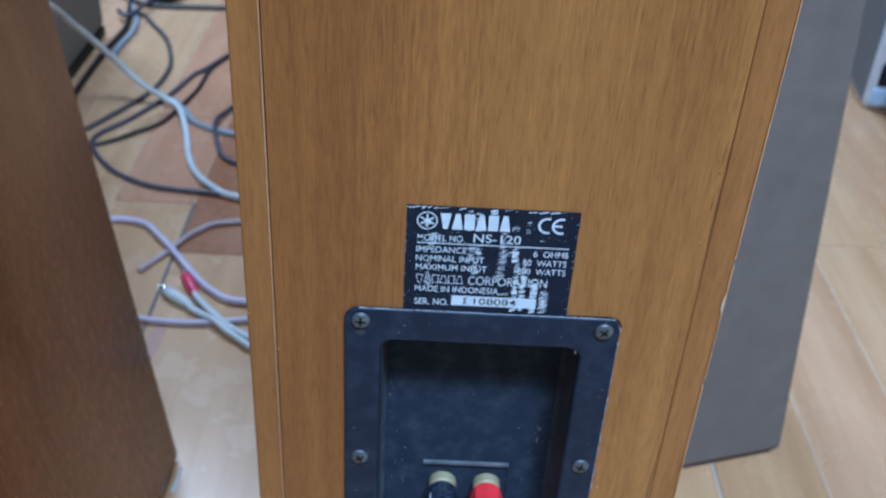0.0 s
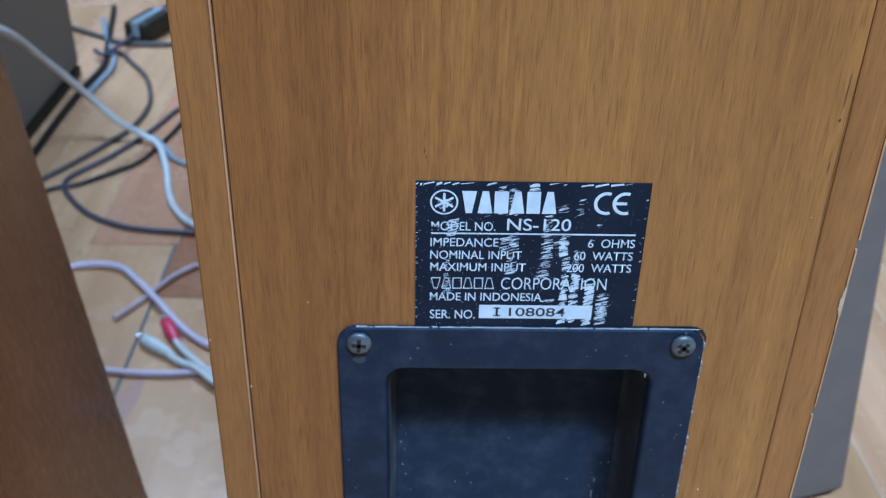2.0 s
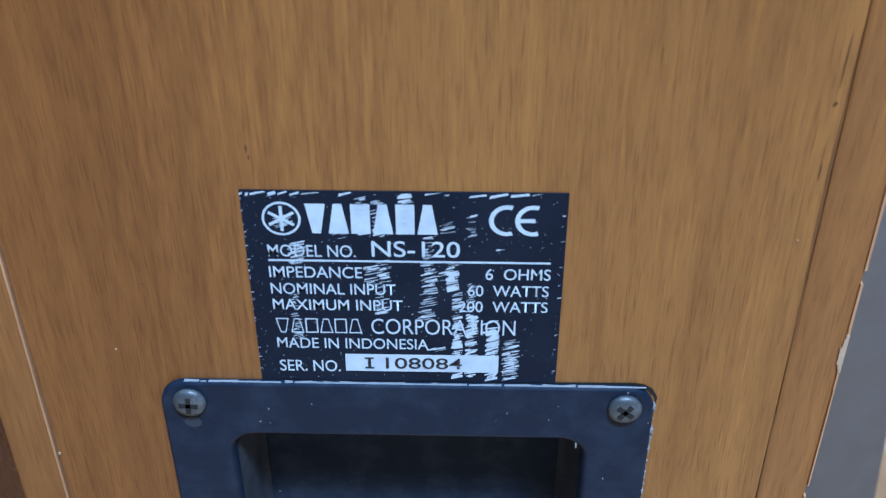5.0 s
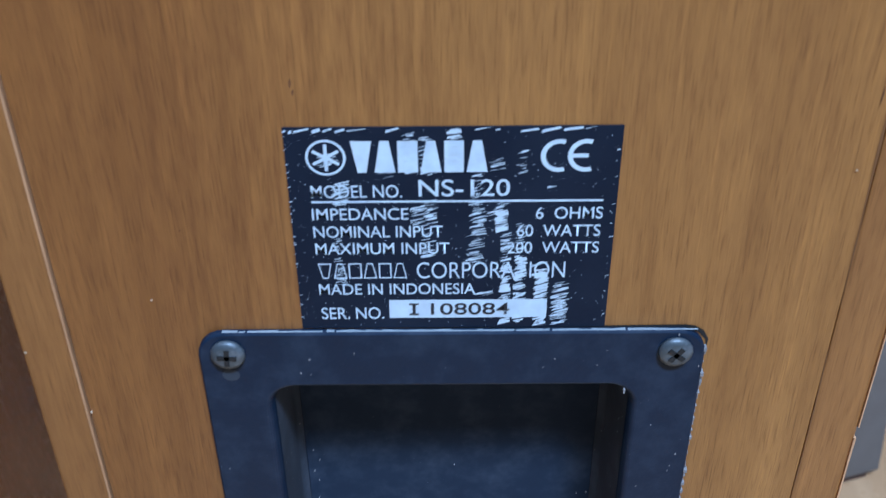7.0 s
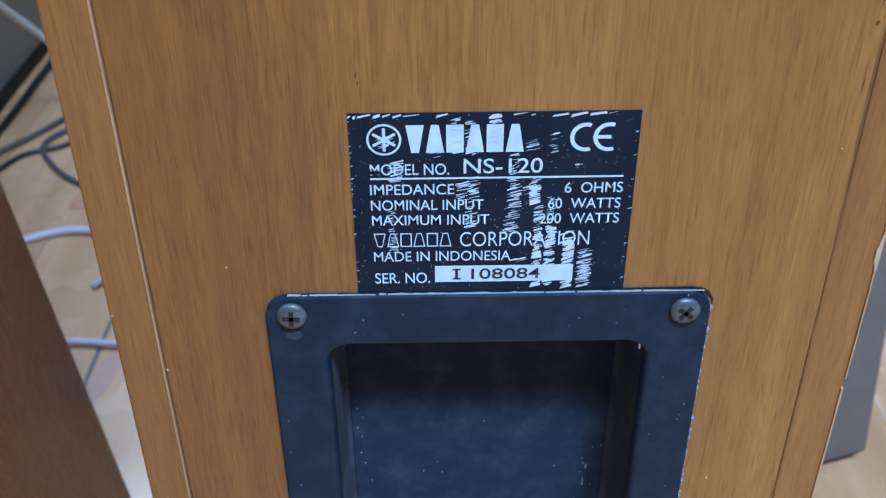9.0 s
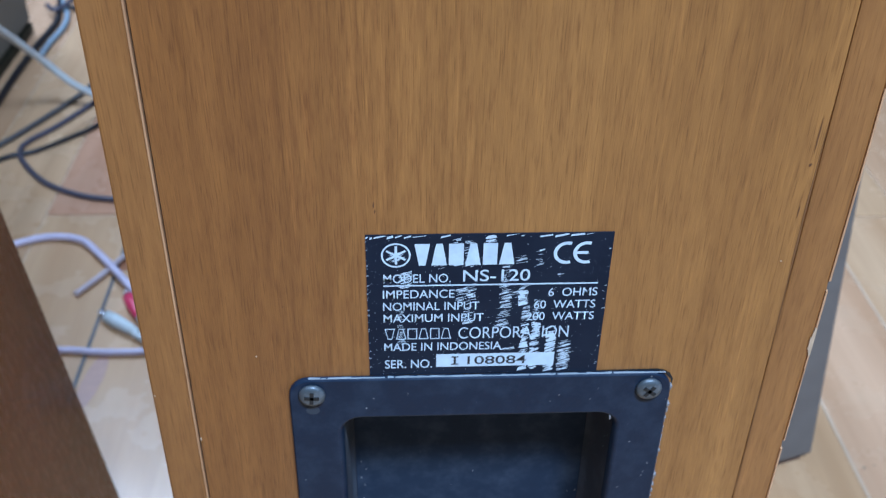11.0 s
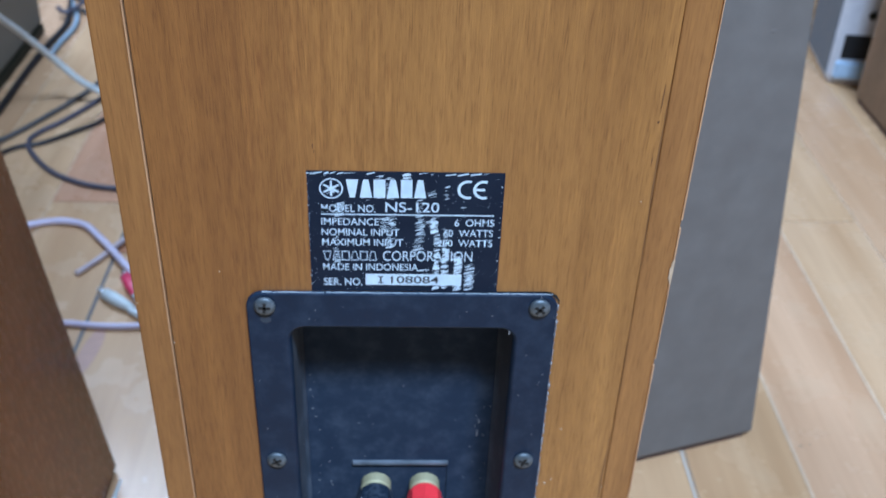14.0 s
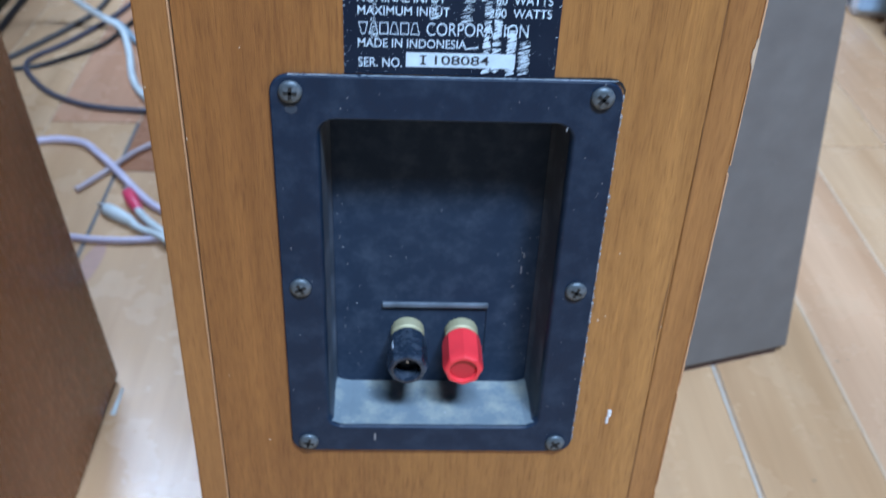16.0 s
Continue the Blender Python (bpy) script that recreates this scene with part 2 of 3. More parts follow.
        for k in range(n + 1):
            a = radians(a0 + 90 * k / n)
            out.append((cx + r * math.cos(a), cz + r * math.sin(a)))
    return out


def skin(bm, loops, close_last=False, close_first=False):
    """Joins loops of equal length by quads."""
    rows = [[bm.verts.new(p) for p in loop] for loop in loops]
    n = len(rows[0])
    for a, b in zip(rows, rows[1:]):
        for k in range(n):
            bm.faces.new((a[k], a[(k + 1) % n], b[(k + 1) % n], b[k]))
    if close_last:
        bm.faces.new(rows[-1])
    if close_first:
        bm.faces.new(rows[0])
    return rows


def turned(profile, n=24, cx=0.0, cz=0.0, closed=True, sides=None):
    """A body turned round an axis along y: profile is (y, radius) from the far end to the near one."""
    bm = bmesh.new()
    loops = []
    for y, r in profile:
        loops.append([(cx + r * math.cos(2 * math.pi * k / n), y, cz + r * math.sin(2 * math.pi * k / n)) for k in range(n)])
    skin(bm, loops, closed, closed)
    return bm


def tube(points, radius, n=10, steps=8):
    """A smooth round cable through the points."""
    pts = [Vector(p) for p in points]
    path = []
    for i in range(len(pts) - 1):
        p0, p1, p2, p3 = pts[max(i - 1, 0)], pts[i], pts[i + 1], pts[min(i + 2, len(pts) - 1)]
        for k in range(steps):
            t = k / steps
            path.append(0.5 * (2 * p1 + (p2 - p0) * t + (2 * p0 - 5 * p1 + 4 * p2 - p3) * t * t + (3 * p1 - p0 - 3 * p2 + p3) * t ** 3))
    path.append(pts[-1])
    bm, loops = bmesh.new(), []
    for i, p in enumerate(path):
        d = (path[min(i + 1, len(path) - 1)] - path[max(i - 1, 0)]).normalized()
        side = d.cross(Vector((0, 0, 1)))
        side = side.normalized() if side.length > 1e-4 else Vector((1, 0, 0))
        up = side.cross(d)
        loops.append([p + radius * (math.cos(2 * math.pi * k / n) * side + math.sin(2 * math.pi * k / n) * up) for k in range(n)])
    skin(bm, loops, True, True)
    return bm


def flat_poly(bm, pts, y):
    return bm.faces.new([bm.verts.new((x, y, z)) for x, z in pts])


# ---- room ----
X0, X1, Y0, Y1, HIGH = -2.22, 2.22, -2.0, 2.5, 2.5
floor = tagged(part("floor", box(X0, X1, Y0, Y1, -0.06, -0.0012), GROUT), "pale maple vinyl plank floor with worn joints", "floor", kind="structure")
tagged(part("ceiling", box(X0, X1, Y0, Y1, HIGH, HIGH + 0.08), CEIL), "plain unseen ceiling, darkened to cut bounced light", "ceiling", kind="structure")
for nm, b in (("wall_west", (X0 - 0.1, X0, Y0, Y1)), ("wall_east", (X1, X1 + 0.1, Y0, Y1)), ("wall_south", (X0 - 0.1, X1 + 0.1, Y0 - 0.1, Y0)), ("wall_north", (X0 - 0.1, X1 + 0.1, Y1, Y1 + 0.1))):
    tagged(part(nm, box(*b, -0.06, HIGH + 0.08), WALL), "plain unseen wall, darkened to cut bounced light", "wall", kind="structure")

# ---- main loudspeaker ----
W2, SEAM, SPK_H, SPK_D = 0.0842, 0.0739, 0.62, 0.255
PLATE_Z, PLATE_W, PLATE_H = 0.2771, 0.0988, 0.1452
CUT_W, CUT_H = 0.088, 0.132

speaker = empty("loudspeaker", "upright wooden loudspeaker seen from its oak-veneered back", "loudspeaker")


def panel_with_cut():
    bm = bmesh.new()
    x, z0, z1, y0, y1 = SEAM - 0.00003, 0.010, SPK_H - 0.010, 0.0, 0.015
    ca, cb = PLATE_Z - CUT_H / 2, PLATE_Z + CUT_H / 2
    add_box(bm, -x, -CUT_W / 2, y0, y1, z0, z1)
    add_box(bm, CUT_W / 2, x, y0, y1, z0, z1)
    add_box(bm, -CUT_W / 2, CUT_W / 2, y0, y1, z0, ca)
    add_box(bm, -CUT_W / 2, CUT_W / 2, y0, y1, cb, z1)
    return bm


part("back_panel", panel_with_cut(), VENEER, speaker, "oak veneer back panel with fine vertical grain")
part("side_panel", box(-W2, -SEAM - 0.0007, -0.0002, SPK_D, 0, SPK_H, 0.0006), VENEER_SIDE, speaker)
part("side_panel", box(SEAM + 0.00008, W2, -0.0002, SPK_D, 0, SPK_H, 0.0006), VENEER_SIDE, speaker)
part("edge_strip", box(-SEAM - 0.0009, -SEAM - 0.0004, -0.0005, 0.010, 0.002, SPK_H - 0.002, 0.00015), RAW_EDGE, speaker, "bare lighter edge along the seam")
part("top_panel", box(-SEAM, SEAM, 0.001, SPK_D, SPK_H - 0.0098, SPK_H - 0.0002), VENEER_SIDE, speaker)
part("bottom_panel", box(-SEAM, SEAM, 0.001, SPK_D, 0.0002, 0.0098), VENEER_SIDE, speaker)
part("front_baffle", box(-SEAM, SEAM, SPK_D - 0.016, SPK_D - 0.001, 0.010, SPK_H - 0.010), BLACK_RUBBER, speaker)


def worn_edge():
    """A ragged bare line along the cabinet's outer back corner."""
    rnd = random.Random(5)
    bm = bmesh.new()
    z = 0.02
    while z < SPK_H - 0.02:
        l = rnd.uniform(0.006, 0.03)
        w = rnd.uniform(0.00012, 0.00035)
        add_box(bm, W2 - w, W2 + 0.00015, -0.0005, 0.002, z, z + l)
        z += l + (rnd.uniform(0.0, 0.004) if rnd.random() < 0.3 else 0.0)
    return bm


part("worn_edge", worn_edge(), RAW_EDGE, speaker, "bare rubbed edge of the veneer")


def chips():
    rnd = random.Random(11)
    bm = bmesh.new()
    # a long chip on the corner, one below it on the panel and stray specks
    for k in range(9):
        z = 0.354 + 0.0010 * k
        w = 0.0010 * math.sin(math.pi * (k + 0.7) / 9.5) * rnd.uniform(0.5, 1.0)
        add_box(bm, W2 - w - 0.0002, W2 + 0.0002, -0.0006, 0.001, z, z + 0.0010)
    for x, z, w, h in ((0.0707, 0.384, 0.0005, 0.0007), (-0.0835, 0.3445, 0.0008, 0.0008)):
        flat_poly(bm, [(x + w / 2 * rnd.uniform(0.45, 1) * math.cos(a * math.pi / 5), z + h / 2 * rnd.uniform(0.5, 1) * math.sin(a * math.pi / 5)) for a in range(10)], -0.0003)
    for k in range(8):
        x, z = rnd.choice((-1, 1)) * rnd.uniform(0.052, 0.074), rnd.uniform(0.19, 0.37)
        s = rnd.uniform(0.00012, 0.0003)
        add_box(bm, x - s, x + s, -0.0003, 0.0003, z - s, z + s * 1.6)
    return bm


tagged(part("chipping", chips(), CHIP, speaker, "small pale chips and specks in the veneer"), kind="stuff")


dent = bmesh.new()
add_box(dent, 0.0610, 0.0623, -0.0004, 0.0004, 0.2206, 0.2238, 0.0003)
add_box(dent, 0.0607, 0.0617, -0.0004, 0.0004, 0.2174, 0.2204, 0.0003)
part("paint_fleck", dent, plastic("white_fleck", (0.74, 0.74, 0.72), 0.6, patch=400), speaker, "short white scrape low on the veneer")


def dark_marks():
    """A few dark knots and pores."""
    bm = bmesh.new()
    for x, z, w, h in ((-0.0265, 0.4012, 0.0004, 0.0020), (-0.0262, 0.3995, 0.0004, 0.0012), (0.072, 0.4105, 0.0008, 0.0010), (-0.0490, 0.3725, 0.0004, 0.0005), (0.0722, 0.418, 0.0003, 0.010), (0.0720, 0.398, 0.0003, 0.004)):
        flat_poly(bm, [(x - w / 2, z), (x - w / 6, z - h / 2), (x + w / 5, z - h / 3), (x + w / 2, z + h / 8), (x + w / 6, z + h / 2), (x - w / 4, z + h / 4)], -0.00012)
    return bm




def seam_streaks():
    """Dark wavering grain beside the seam."""
    rnd = random.Random(31)
    bm = bmesh.new()
    for x, z0, z1, w in ((0.0738, 0.352, 0.425, 0.00034), (0.0741, 0.300, 0.345, 0.00026), (0.0732, 0.240, 0.292, 0.00030), (0.0740, 0.170, 0.232, 0.00022)):
        n = 14
        mid = [x + 0.0002 * math.sin(k * 0.35 + z0 * 40) for k in range(n + 1)]
        wide = [w * rnd.uniform(0.35, 1.0) * math.sin(math.pi * (k + 0.3) / (n + 0.6)) for k in range(n + 1)]
        zs = [z0 + (z1 - z0) * k / n for k in range(n + 1)]
        for k in range(n):
            flat_poly(bm, [(mid[k] - wide[k], zs[k]), (mid[k] + wide[k], zs[k]), (mid[k + 1] + wide[k + 1], zs[k + 1]), (mid[k + 1] - wide[k + 1], zs[k + 1])], -0.00009)
    return bm


tagged(part("seam_grain", seam_streaks(), plastic("dark_streak", (0.185, 0.080, 0.028), 0.5, patch=200), speaker, "dark wavering grain beside the seam"), kind="stuff")
tagged(part("knot_grain", dark_marks(), plastic("dark_pore", (0.135, 0.055, 0.022), 0.6), speaker, "short dark grain marks"), kind="stuff")

# terminal cup
DEPTH, PROUD = 0.0210, 0.0015

def cup_mesh():
    bm = bmesh.new()

    def ring(w, h, r, y, dx=0.0, dz=0.0):
        return [(x + dx, y, PLATE_Z + dz + z) for x, z in rounded(w, h, r)]

    skin(bm, [
        ring(PLATE_W, PLATE_H, 0.0055, 0.0),
        ring(PLATE_W, PLATE_H, 0.0055, -PROUD + 0.0005),
        ring(PLATE_W - 0.0003, PLATE_H - 0.0003, 0.0054, -PROUD + 0.0002),
        ring(PLATE_W - 0.0009, PLATE_H - 0.0009, 0.0052, -PROUD),
        ring(0.0750, 0.1214, 0.0062, -PROUD, 0, -0.0009),
        ring(0.0741, 0.1207, 0.0058, -PROUD + 0.00012, 0, -0.0009),
        ring(0.0732, 0.1200, 0.0054, -PROUD + 0.0005, 0, -0.0009),
        ring(0.0724, 0.1193, 0.0050, -PROUD + 0.0012, 0, -0.0009),
        ring(0.0718, 0.1187, 0.0047, -PROUD + 0.0022, 0, -0.0009),
        ring(0.0703, 0.1178, 0.0046, DEPTH - PROUD - 0.0022, -0.0004, -0.00055),
        ring(0.0680, 0.1160, 0.0040, DEPTH - PROUD, -0.0004, -0.00055),
    ], close_last=True)
    return bm


cup = part("terminal_cup", cup_mesh(), NAVY, speaker, "black moulded recessed terminal plate with scuffed rim")
YB = DEPTH - PROUD
back = bmesh.new()
flat_poly(back, [(x - 0.0004, 0.2766 + z) for x, z in rounded(0.0676, 0.1150, 0.0038)], YB - 0.0003)
part("cup_back", back, NAVY_DUSTY, cup, "dusty back wall of the recess")
dusty = bmesh.new()
grid = []
rnd = random.Random(3)
for k in range(7):
    t = k / 6
    y = YB - 0.0004 + (-PROUD + 0.0007 - YB + 0.0004) * t
    half = 0.0342 + 0.0012 * t
    strip = []
    for n in range(25):
        u = n / 12 - 1
        rise = 0.0016 * max(0.0, (abs(u) - 0.86) / 0.14) ** 2 + 0.0008 * max(0.0, 1 - t * 5)
        strip.append(dusty.verts.new((-0.0004 * (1 - t) + half * u, y, 0.2186 - 0.0016 * t + rise + rnd.uniform(-0.00012, 0.00012))))
    grid.append(strip)
for a, b in zip(grid, grid[1:]):
    for n in range(24):
        dusty.faces.new((a[n], a[n + 1], b[n + 1], b[n]))
part("dust", dusty, DUST, cup, "grey dust settled on the lower ledge")


def screw_mesh():
    return turned([(0.0, 0.0034), (-0.0006, 0.0034), (-0.0011, 0.0030), (-0.0014, 0.0022), (-0.0015, 0.0008)], 20)


def slot_mesh(turn):
    bm = bmesh.new()
    for a in (turn, turn + 90):
        m = Matrix.Rotation(radians(a), 4, "Y")
        made = bmesh.ops.create_cube(bm, size=1.0)["verts"]
        for v in made:
            v.co = m @ Vector((v.co.x * 0.0038, v.co.y * 0.0006 - 0.00135, v.co.z * 0.0010))
    return bm


for sx, dz, turn in ((-1, 0.0678, 4), (1, 0.0678, 38), (-1, 0.0, 60), (1, 0.0, 24), (-1, -0.0678, 15), (1, -0.0678, 50)):
    screw = part("screw", screw_mesh(), STEEL, cup, "tarnished cross-head screw", smooth=True)
    screw.location = (sx * 0.0435, -PROUD, PLATE_Z + dz)
    slot = part("screw_slot", slot_mesh(turn), SLOT, cup)
    slot.location = screw.location

# moulded frame line above the posts
part("moulded_rib", box(-0.0182, 0.0182, YB - 0.0016, YB, 0.2540, 0.2556, 0.0003), RIB, cup, "thin raised moulded line")
part("moulded_rib", box(0.0178, 0.0184, YB - 0.0009, YB, 0.234, 0.2545, 0.0002), NAVY_DUSTY, cup)
POST_Z = 0.2421


def knurled(y0, y1, r, n, bore, depth):
    """A faceted cap with rounded ends and a bored face towards -y."""
    bm, loops = bmesh.new(), []

    def ring(y, rr, facet):
        out = []
        for k in range(n * 4):
            a = 2 * math.pi * k / (n * 4)
            f = math.cos(math.pi / n) / math.cos((a % (2 * math.pi / n)) - math.pi / n)
            q = rr * (facet * f * 1.04 + (1 - facet))
            out.append((q * math.cos(a), y, q * math.sin(a)))
        return out

    loops = [ring(y1, r * 0.86, 0.0), ring(y1 - 0.0012, r * 0.98, 0.3), ring(y1 - 0.003, r, 1.0), ring(y0 + 0.002, r, 1.0), ring(y0 + 0.0006, r * 0.96, 1.0), ring(y0, r * 0.86, 0.8), ring(y0, bore, 0.0), ring(y0 + 0.0006, bore * 0.97, 0.0), ring(y0 + depth, bore * 0.94, 0.0)]
    skin(bm, loops, close_last=True, close_first=True)
    return bm


for px, mat, inner, depth, lab in ((-0.0094, BLACK_CAP, SLOT, 0.007, "black faceted binding-post cap with open bore"), (0.0094, RED, RED_IN, 0.0016, "bright red faceted binding-post cap")):
    collar = part("post_collar", turned([(YB, 0.0058), (YB - 0.0042, 0.0058), (YB - 0.0048, 0.0052)], 24), BRASS, cup, "tarnished metal collar", smooth=False)
    collar.location = (px, 0, POST_Z + 0.001)
    cap = part("post_cap", knurled(-0.0010, YB - 0.0045, 0.0066, 8, 0.0047, depth), mat, cup, lab)
    cap.location = (px, 0, POST_Z)
    plug = part("bore_plug", turned([(-0.0010 + depth + 0.0004, 0.0045), (-0.0010 + depth - 0.0004, 0.0043)], 20), inner, cup)
    plug.location = (px, 0, POST_Z)
part("cap_scratch", box(-0.0147, -0.0140, 0.0050, 0.0085, POST_Z + 0.0040, POST_Z + 0.0047), plastic("pale_scrape", (0.33, 0.37, 0.40), 0.6), cup, "pale scrape on the black cap")
part("bore_pin", box(-0.0097, -0.0091, 0.0035, 0.006, POST_Z - 0.0006, POST_Z + 0.0002), NICKEL, cup, "bright metal pin")


def plate_scuffs():
    rnd = random.Random(21)
    bm = bmesh.new()
    zt, zb, xr = PLATE_Z + PLATE_H / 2, PLATE_Z - PLATE_H / 2, PLATE_W / 2
    z = zb + 0.006
    while z < zt - 0.004:
        h = rnd.uniform(0.0002, 0.0010)
        w = rnd.uniform(0.0001, 0.00042)
        add_box(bm, xr - 0.0003, xr + w, -0.0006 - rnd.uniform(0, 0.0012), 0.0, z, z + h)
        z += h + rnd.uniform(0.0001, 0.0022)
    for k in range(34):
        side = rnd.random()
        if side < 0.4:
            x, z = rnd.uniform(-xr, xr), rnd.uniform(zt - 0.012, zt - 0.001)
        else:
            x, z = rnd.choice((-1, 1, 1)) * rnd.uniform(0.0375, 0.0485), rnd.uniform(zb, zt)
        w, h = rnd.uniform(0.00005, 0.00016), rnd.uniform(0.00006, 0.00024)
        add_box(bm, x - w, x + w, -PROUD - 0.0001, -PROUD + 0.0002, z - h, z + h)
    for x, z, w, h in ((0.0345, 0.3345, 0.00018, 0.0005), (-0.0203, 0.2115, 0.0003, 0.0016), (0.0285, 0.2700, 0.00018, 0.0014), (0.029, 0.276, 0.00018, 0.0007)):
        add_box(bm, x - w, x + w, -PROUD - 0.0001 if abs(z - 0.275) > 0.02 else YB - 0.0006, -PROUD + 0.0004 if abs(z - 0.275) > 0.02 else YB, z - h, z + h)
    for k in range(44):
        x, z = rnd.uniform(-0.033, 0.033), rnd.uniform(0.224, 0.300)
        if rnd.random() < 0.6:
            x = rnd.choice((-1, 1)) * rnd.uniform(0.024, 0.033)
        w, h = rnd.uniform(0.00005, 0.00014), rnd.uniform(0.00005, 0.00022)
        add_box(bm, x - w, x + w, YB - 0.0006, YB - 0.0002, z - h, z + h)
    return bm


def edge_highlight():
    """The pale highlight along the plate's upper face, painted on, broken into uneven lengths."""
    rnd = random.Random(44)
    bm = bmesh.new()
    zt, x = PLATE_Z + PLATE_H / 2 + 0.00004, -PLATE_W / 2 + 0.0052
    while x < PLATE_W / 2 - 0.0058:
        l = rnd.uniform(0.0010, 0.006)
        a, b, c = -PROUD + 0.0004, -PROUD + rnd.uniform(0.0008, 0.0013), -PROUD + rnd.uniform(0.0008, 0.0013)
        bm.faces.new([bm.verts.new(p) for p in ((x, a, zt), (x + l, a, zt), (x + l, b, zt), (x, c, zt))])
        x += l + (rnd.uniform(0.0001, 0.0008) if rnd.random() < 0.22 else 0.0)
    return bm


part("edge_highlight", edge_highlight(), plastic("highlight_abs", (0.26, 0.30, 0.32), 0.5, patch=300), cup, "painted highlight on the plate's upper edge")
gap = bmesh.new()
zt = PLATE_Z + PLATE_H / 2
flat_poly(gap, [(-0.020, zt - 0.0001), (0.0450, zt - 0.0001), (0.0478, zt - 0.0012), (0.0494, zt - 0.0030), (0.0498, zt - 0.0050), (0.0500, zt - 0.0030), (0.0488, zt - 0.0008), (0.0470, zt + 0.0003), (0.0452, zt + 0.0006), (0.012, zt + 0.0003)], -0.00015)
part("panel_gap", gap, SLOT, cup, "thin dark gap above the plate")


def sleeve():
    """The recess's four side walls, filmed with dust, from under the rounded lip to the back."""
    bm = bmesh.new()
    inset = 0.00006
    loops = []
    for t in (0.0, 0.3, 0.6, 0.85, 1.0):
        w = 0.0718 + (0.0703 - 0.0718) * t - 2 * inset
        h = 0.1187 + (0.1178 - 0.1187) * t - 2 * inset
        y = -PROUD + 0.0022 + (DEPTH - 0.0022 - 0.0022) * t
        loops.append([(x - 0.0004 * t, y, PLATE_Z - 0.0009 + 0.00035 * t + z) for x, z in rounded(w, h, 0.0046)])
    w, h = 0.0682 - 2 * inset, 0.1162 - 2 * inset
    loops.append([(x - 0.0004, YB - 0.0002, PLATE_Z - 0.00055 + z) for x, z in rounded(w, h, 0.0040)])
    skin(bm, loops)
    return bm


FLANK = plastic("dusty_flank", (0.034, 0.048, 0.066), 0.7, dust=0.5, dust_colour=(0.16, 0.20, 0.26), patch=60)
part("flank", sleeve(), FLANK, cup, "dusty side walls of the recess", smooth=True)
tagged(part("scuffing", plate_scuffs(), plastic("pale_scuff", (0.24, 0.24, 0.24), 0.8), cup, "pale scuffs and specks on the plastic"), kind="stuff")
blob = bmesh.new()
flat_poly(blob, [(-0.0435 + 0.0018 * math.cos(a / 12 * 2 * math.pi), 0.3395 + 0.0015 * math.sin(a / 12 * 2 * math.pi)) for a in range(12)], -PROUD - 0.00008)
part("stain", blob, plastic("faint_stain", (0.030, 0.042, 0.058), 0.7), cup, "faint pale smear under the screw")

# rating label
LX0, LX1, LZ0, LZ1, LY = -0.0286, 0.0295, 0.3501, 0.3931, -0.0003
LW, LH = LX1 - LX0, LZ1 - LZ0
rating = part("rating_label", box(LX0, LX1, LY, 0.0001, LZ0, LZ1), LABEL, speaker, "scratched dark rating label with white print")


def lu(u):
    return LX0 + u * LW


def lv(v):
    return LZ1 - v * LH


def text_bm(words, u0, u1, v0, v1, y, slim=0.0):
    """The words in the built-in font, fitted into a box of the label."""
    cu = bpy.data.curves.new("words", "FONT")
    cu.body = words
    cu.offset = slim
    ob = bpy.data.objects.new("words", cu)
    scene.collection.objects.link(ob)
    bpy.context.view_layer.update()
    me = bpy.data.meshes.new_from_object(ob.evaluated_get(bpy.context.evaluated_depsgraph_get()))
    bpy.data.objects.remove(ob)
    bpy.data.curves.remove(cu)
    bm = bmesh.new()
    bm.from_mesh(me)
    bpy.data.meshes.remove(me)
    xs, ys = [v.co.x for v in bm.verts], [v.co.y for v in bm.verts]
    ax, ay = (lu(u1) - lu(u0)) / (max(xs) - min(xs)), (lv(v0) - lv(v1)) / (max(ys) - min(ys))
    mx, my = min(xs), min(ys)
    for v in bm.verts:
        v.co = Vector((lu(u0) + (v.co.x - mx) * ax, y, lv(v1) + (v.co.y - my) * ay))
    return bm


INK_Y = LY - 0.00006
for words, u0, u1, v0, v1, slim in (
    ("MODEL NO.", 0.068, 0.345, 0.262, 0.322, 0.004), ("NS-120", 0.395, 0.672, 0.238, 0.318, 0.006),
    ("IMPEDANCE", 0.065, 0.362, 0.372, 0.430, 0.004), ("6  OHMS", 0.754, 0.960, 0.372, 0.430, 0.004),
    ("NOMINAL INPUT", 0.065, 0.467, 0.459, 0.517, 0.004), ("60  WATTS", 0.698, 0.957, 0.459, 0.517, 0.004),
    ("MAXIMUM INPUT", 0.066, 0.488, 0.544, 0.602, 0.004), ("200  WATTS", 0.670, 0.957, 0.544, 0.602, 0.004),
    ("CORPORATION", 0.383, 0.856, 0.645, 0.730, -0.004), ("MADE IN INDONESIA", 0.066, 0.570, 0.756, 0.815, 0.004),
    ("SER. NO.", 0.067, 0.272, 0.884, 0.949, 0.006),
):
    part("lettering", text_bm(words, u0, u1, v0, v1, INK_Y, slim), INK, rating)
rule = bmesh.new()
flat_poly(rule, [(lu(0.067), lv(0.346)), (lu(0.957), lv(0.346)), (lu(0.957), lv(0.336)), (lu(0.067), lv(0.336))], INK_Y)
part("rule", rule, INK, rating)
sbox = bmesh.new()
flat_poly(sbox, [(lu(0.290), lv(0.944)), (lu(0.804), lv(0.944)), (lu(0.804), lv(0.845)), (lu(0.290), lv(0.845))], INK_Y)
part("serial_box", sbox, INK, rating, "white box with stamped number")
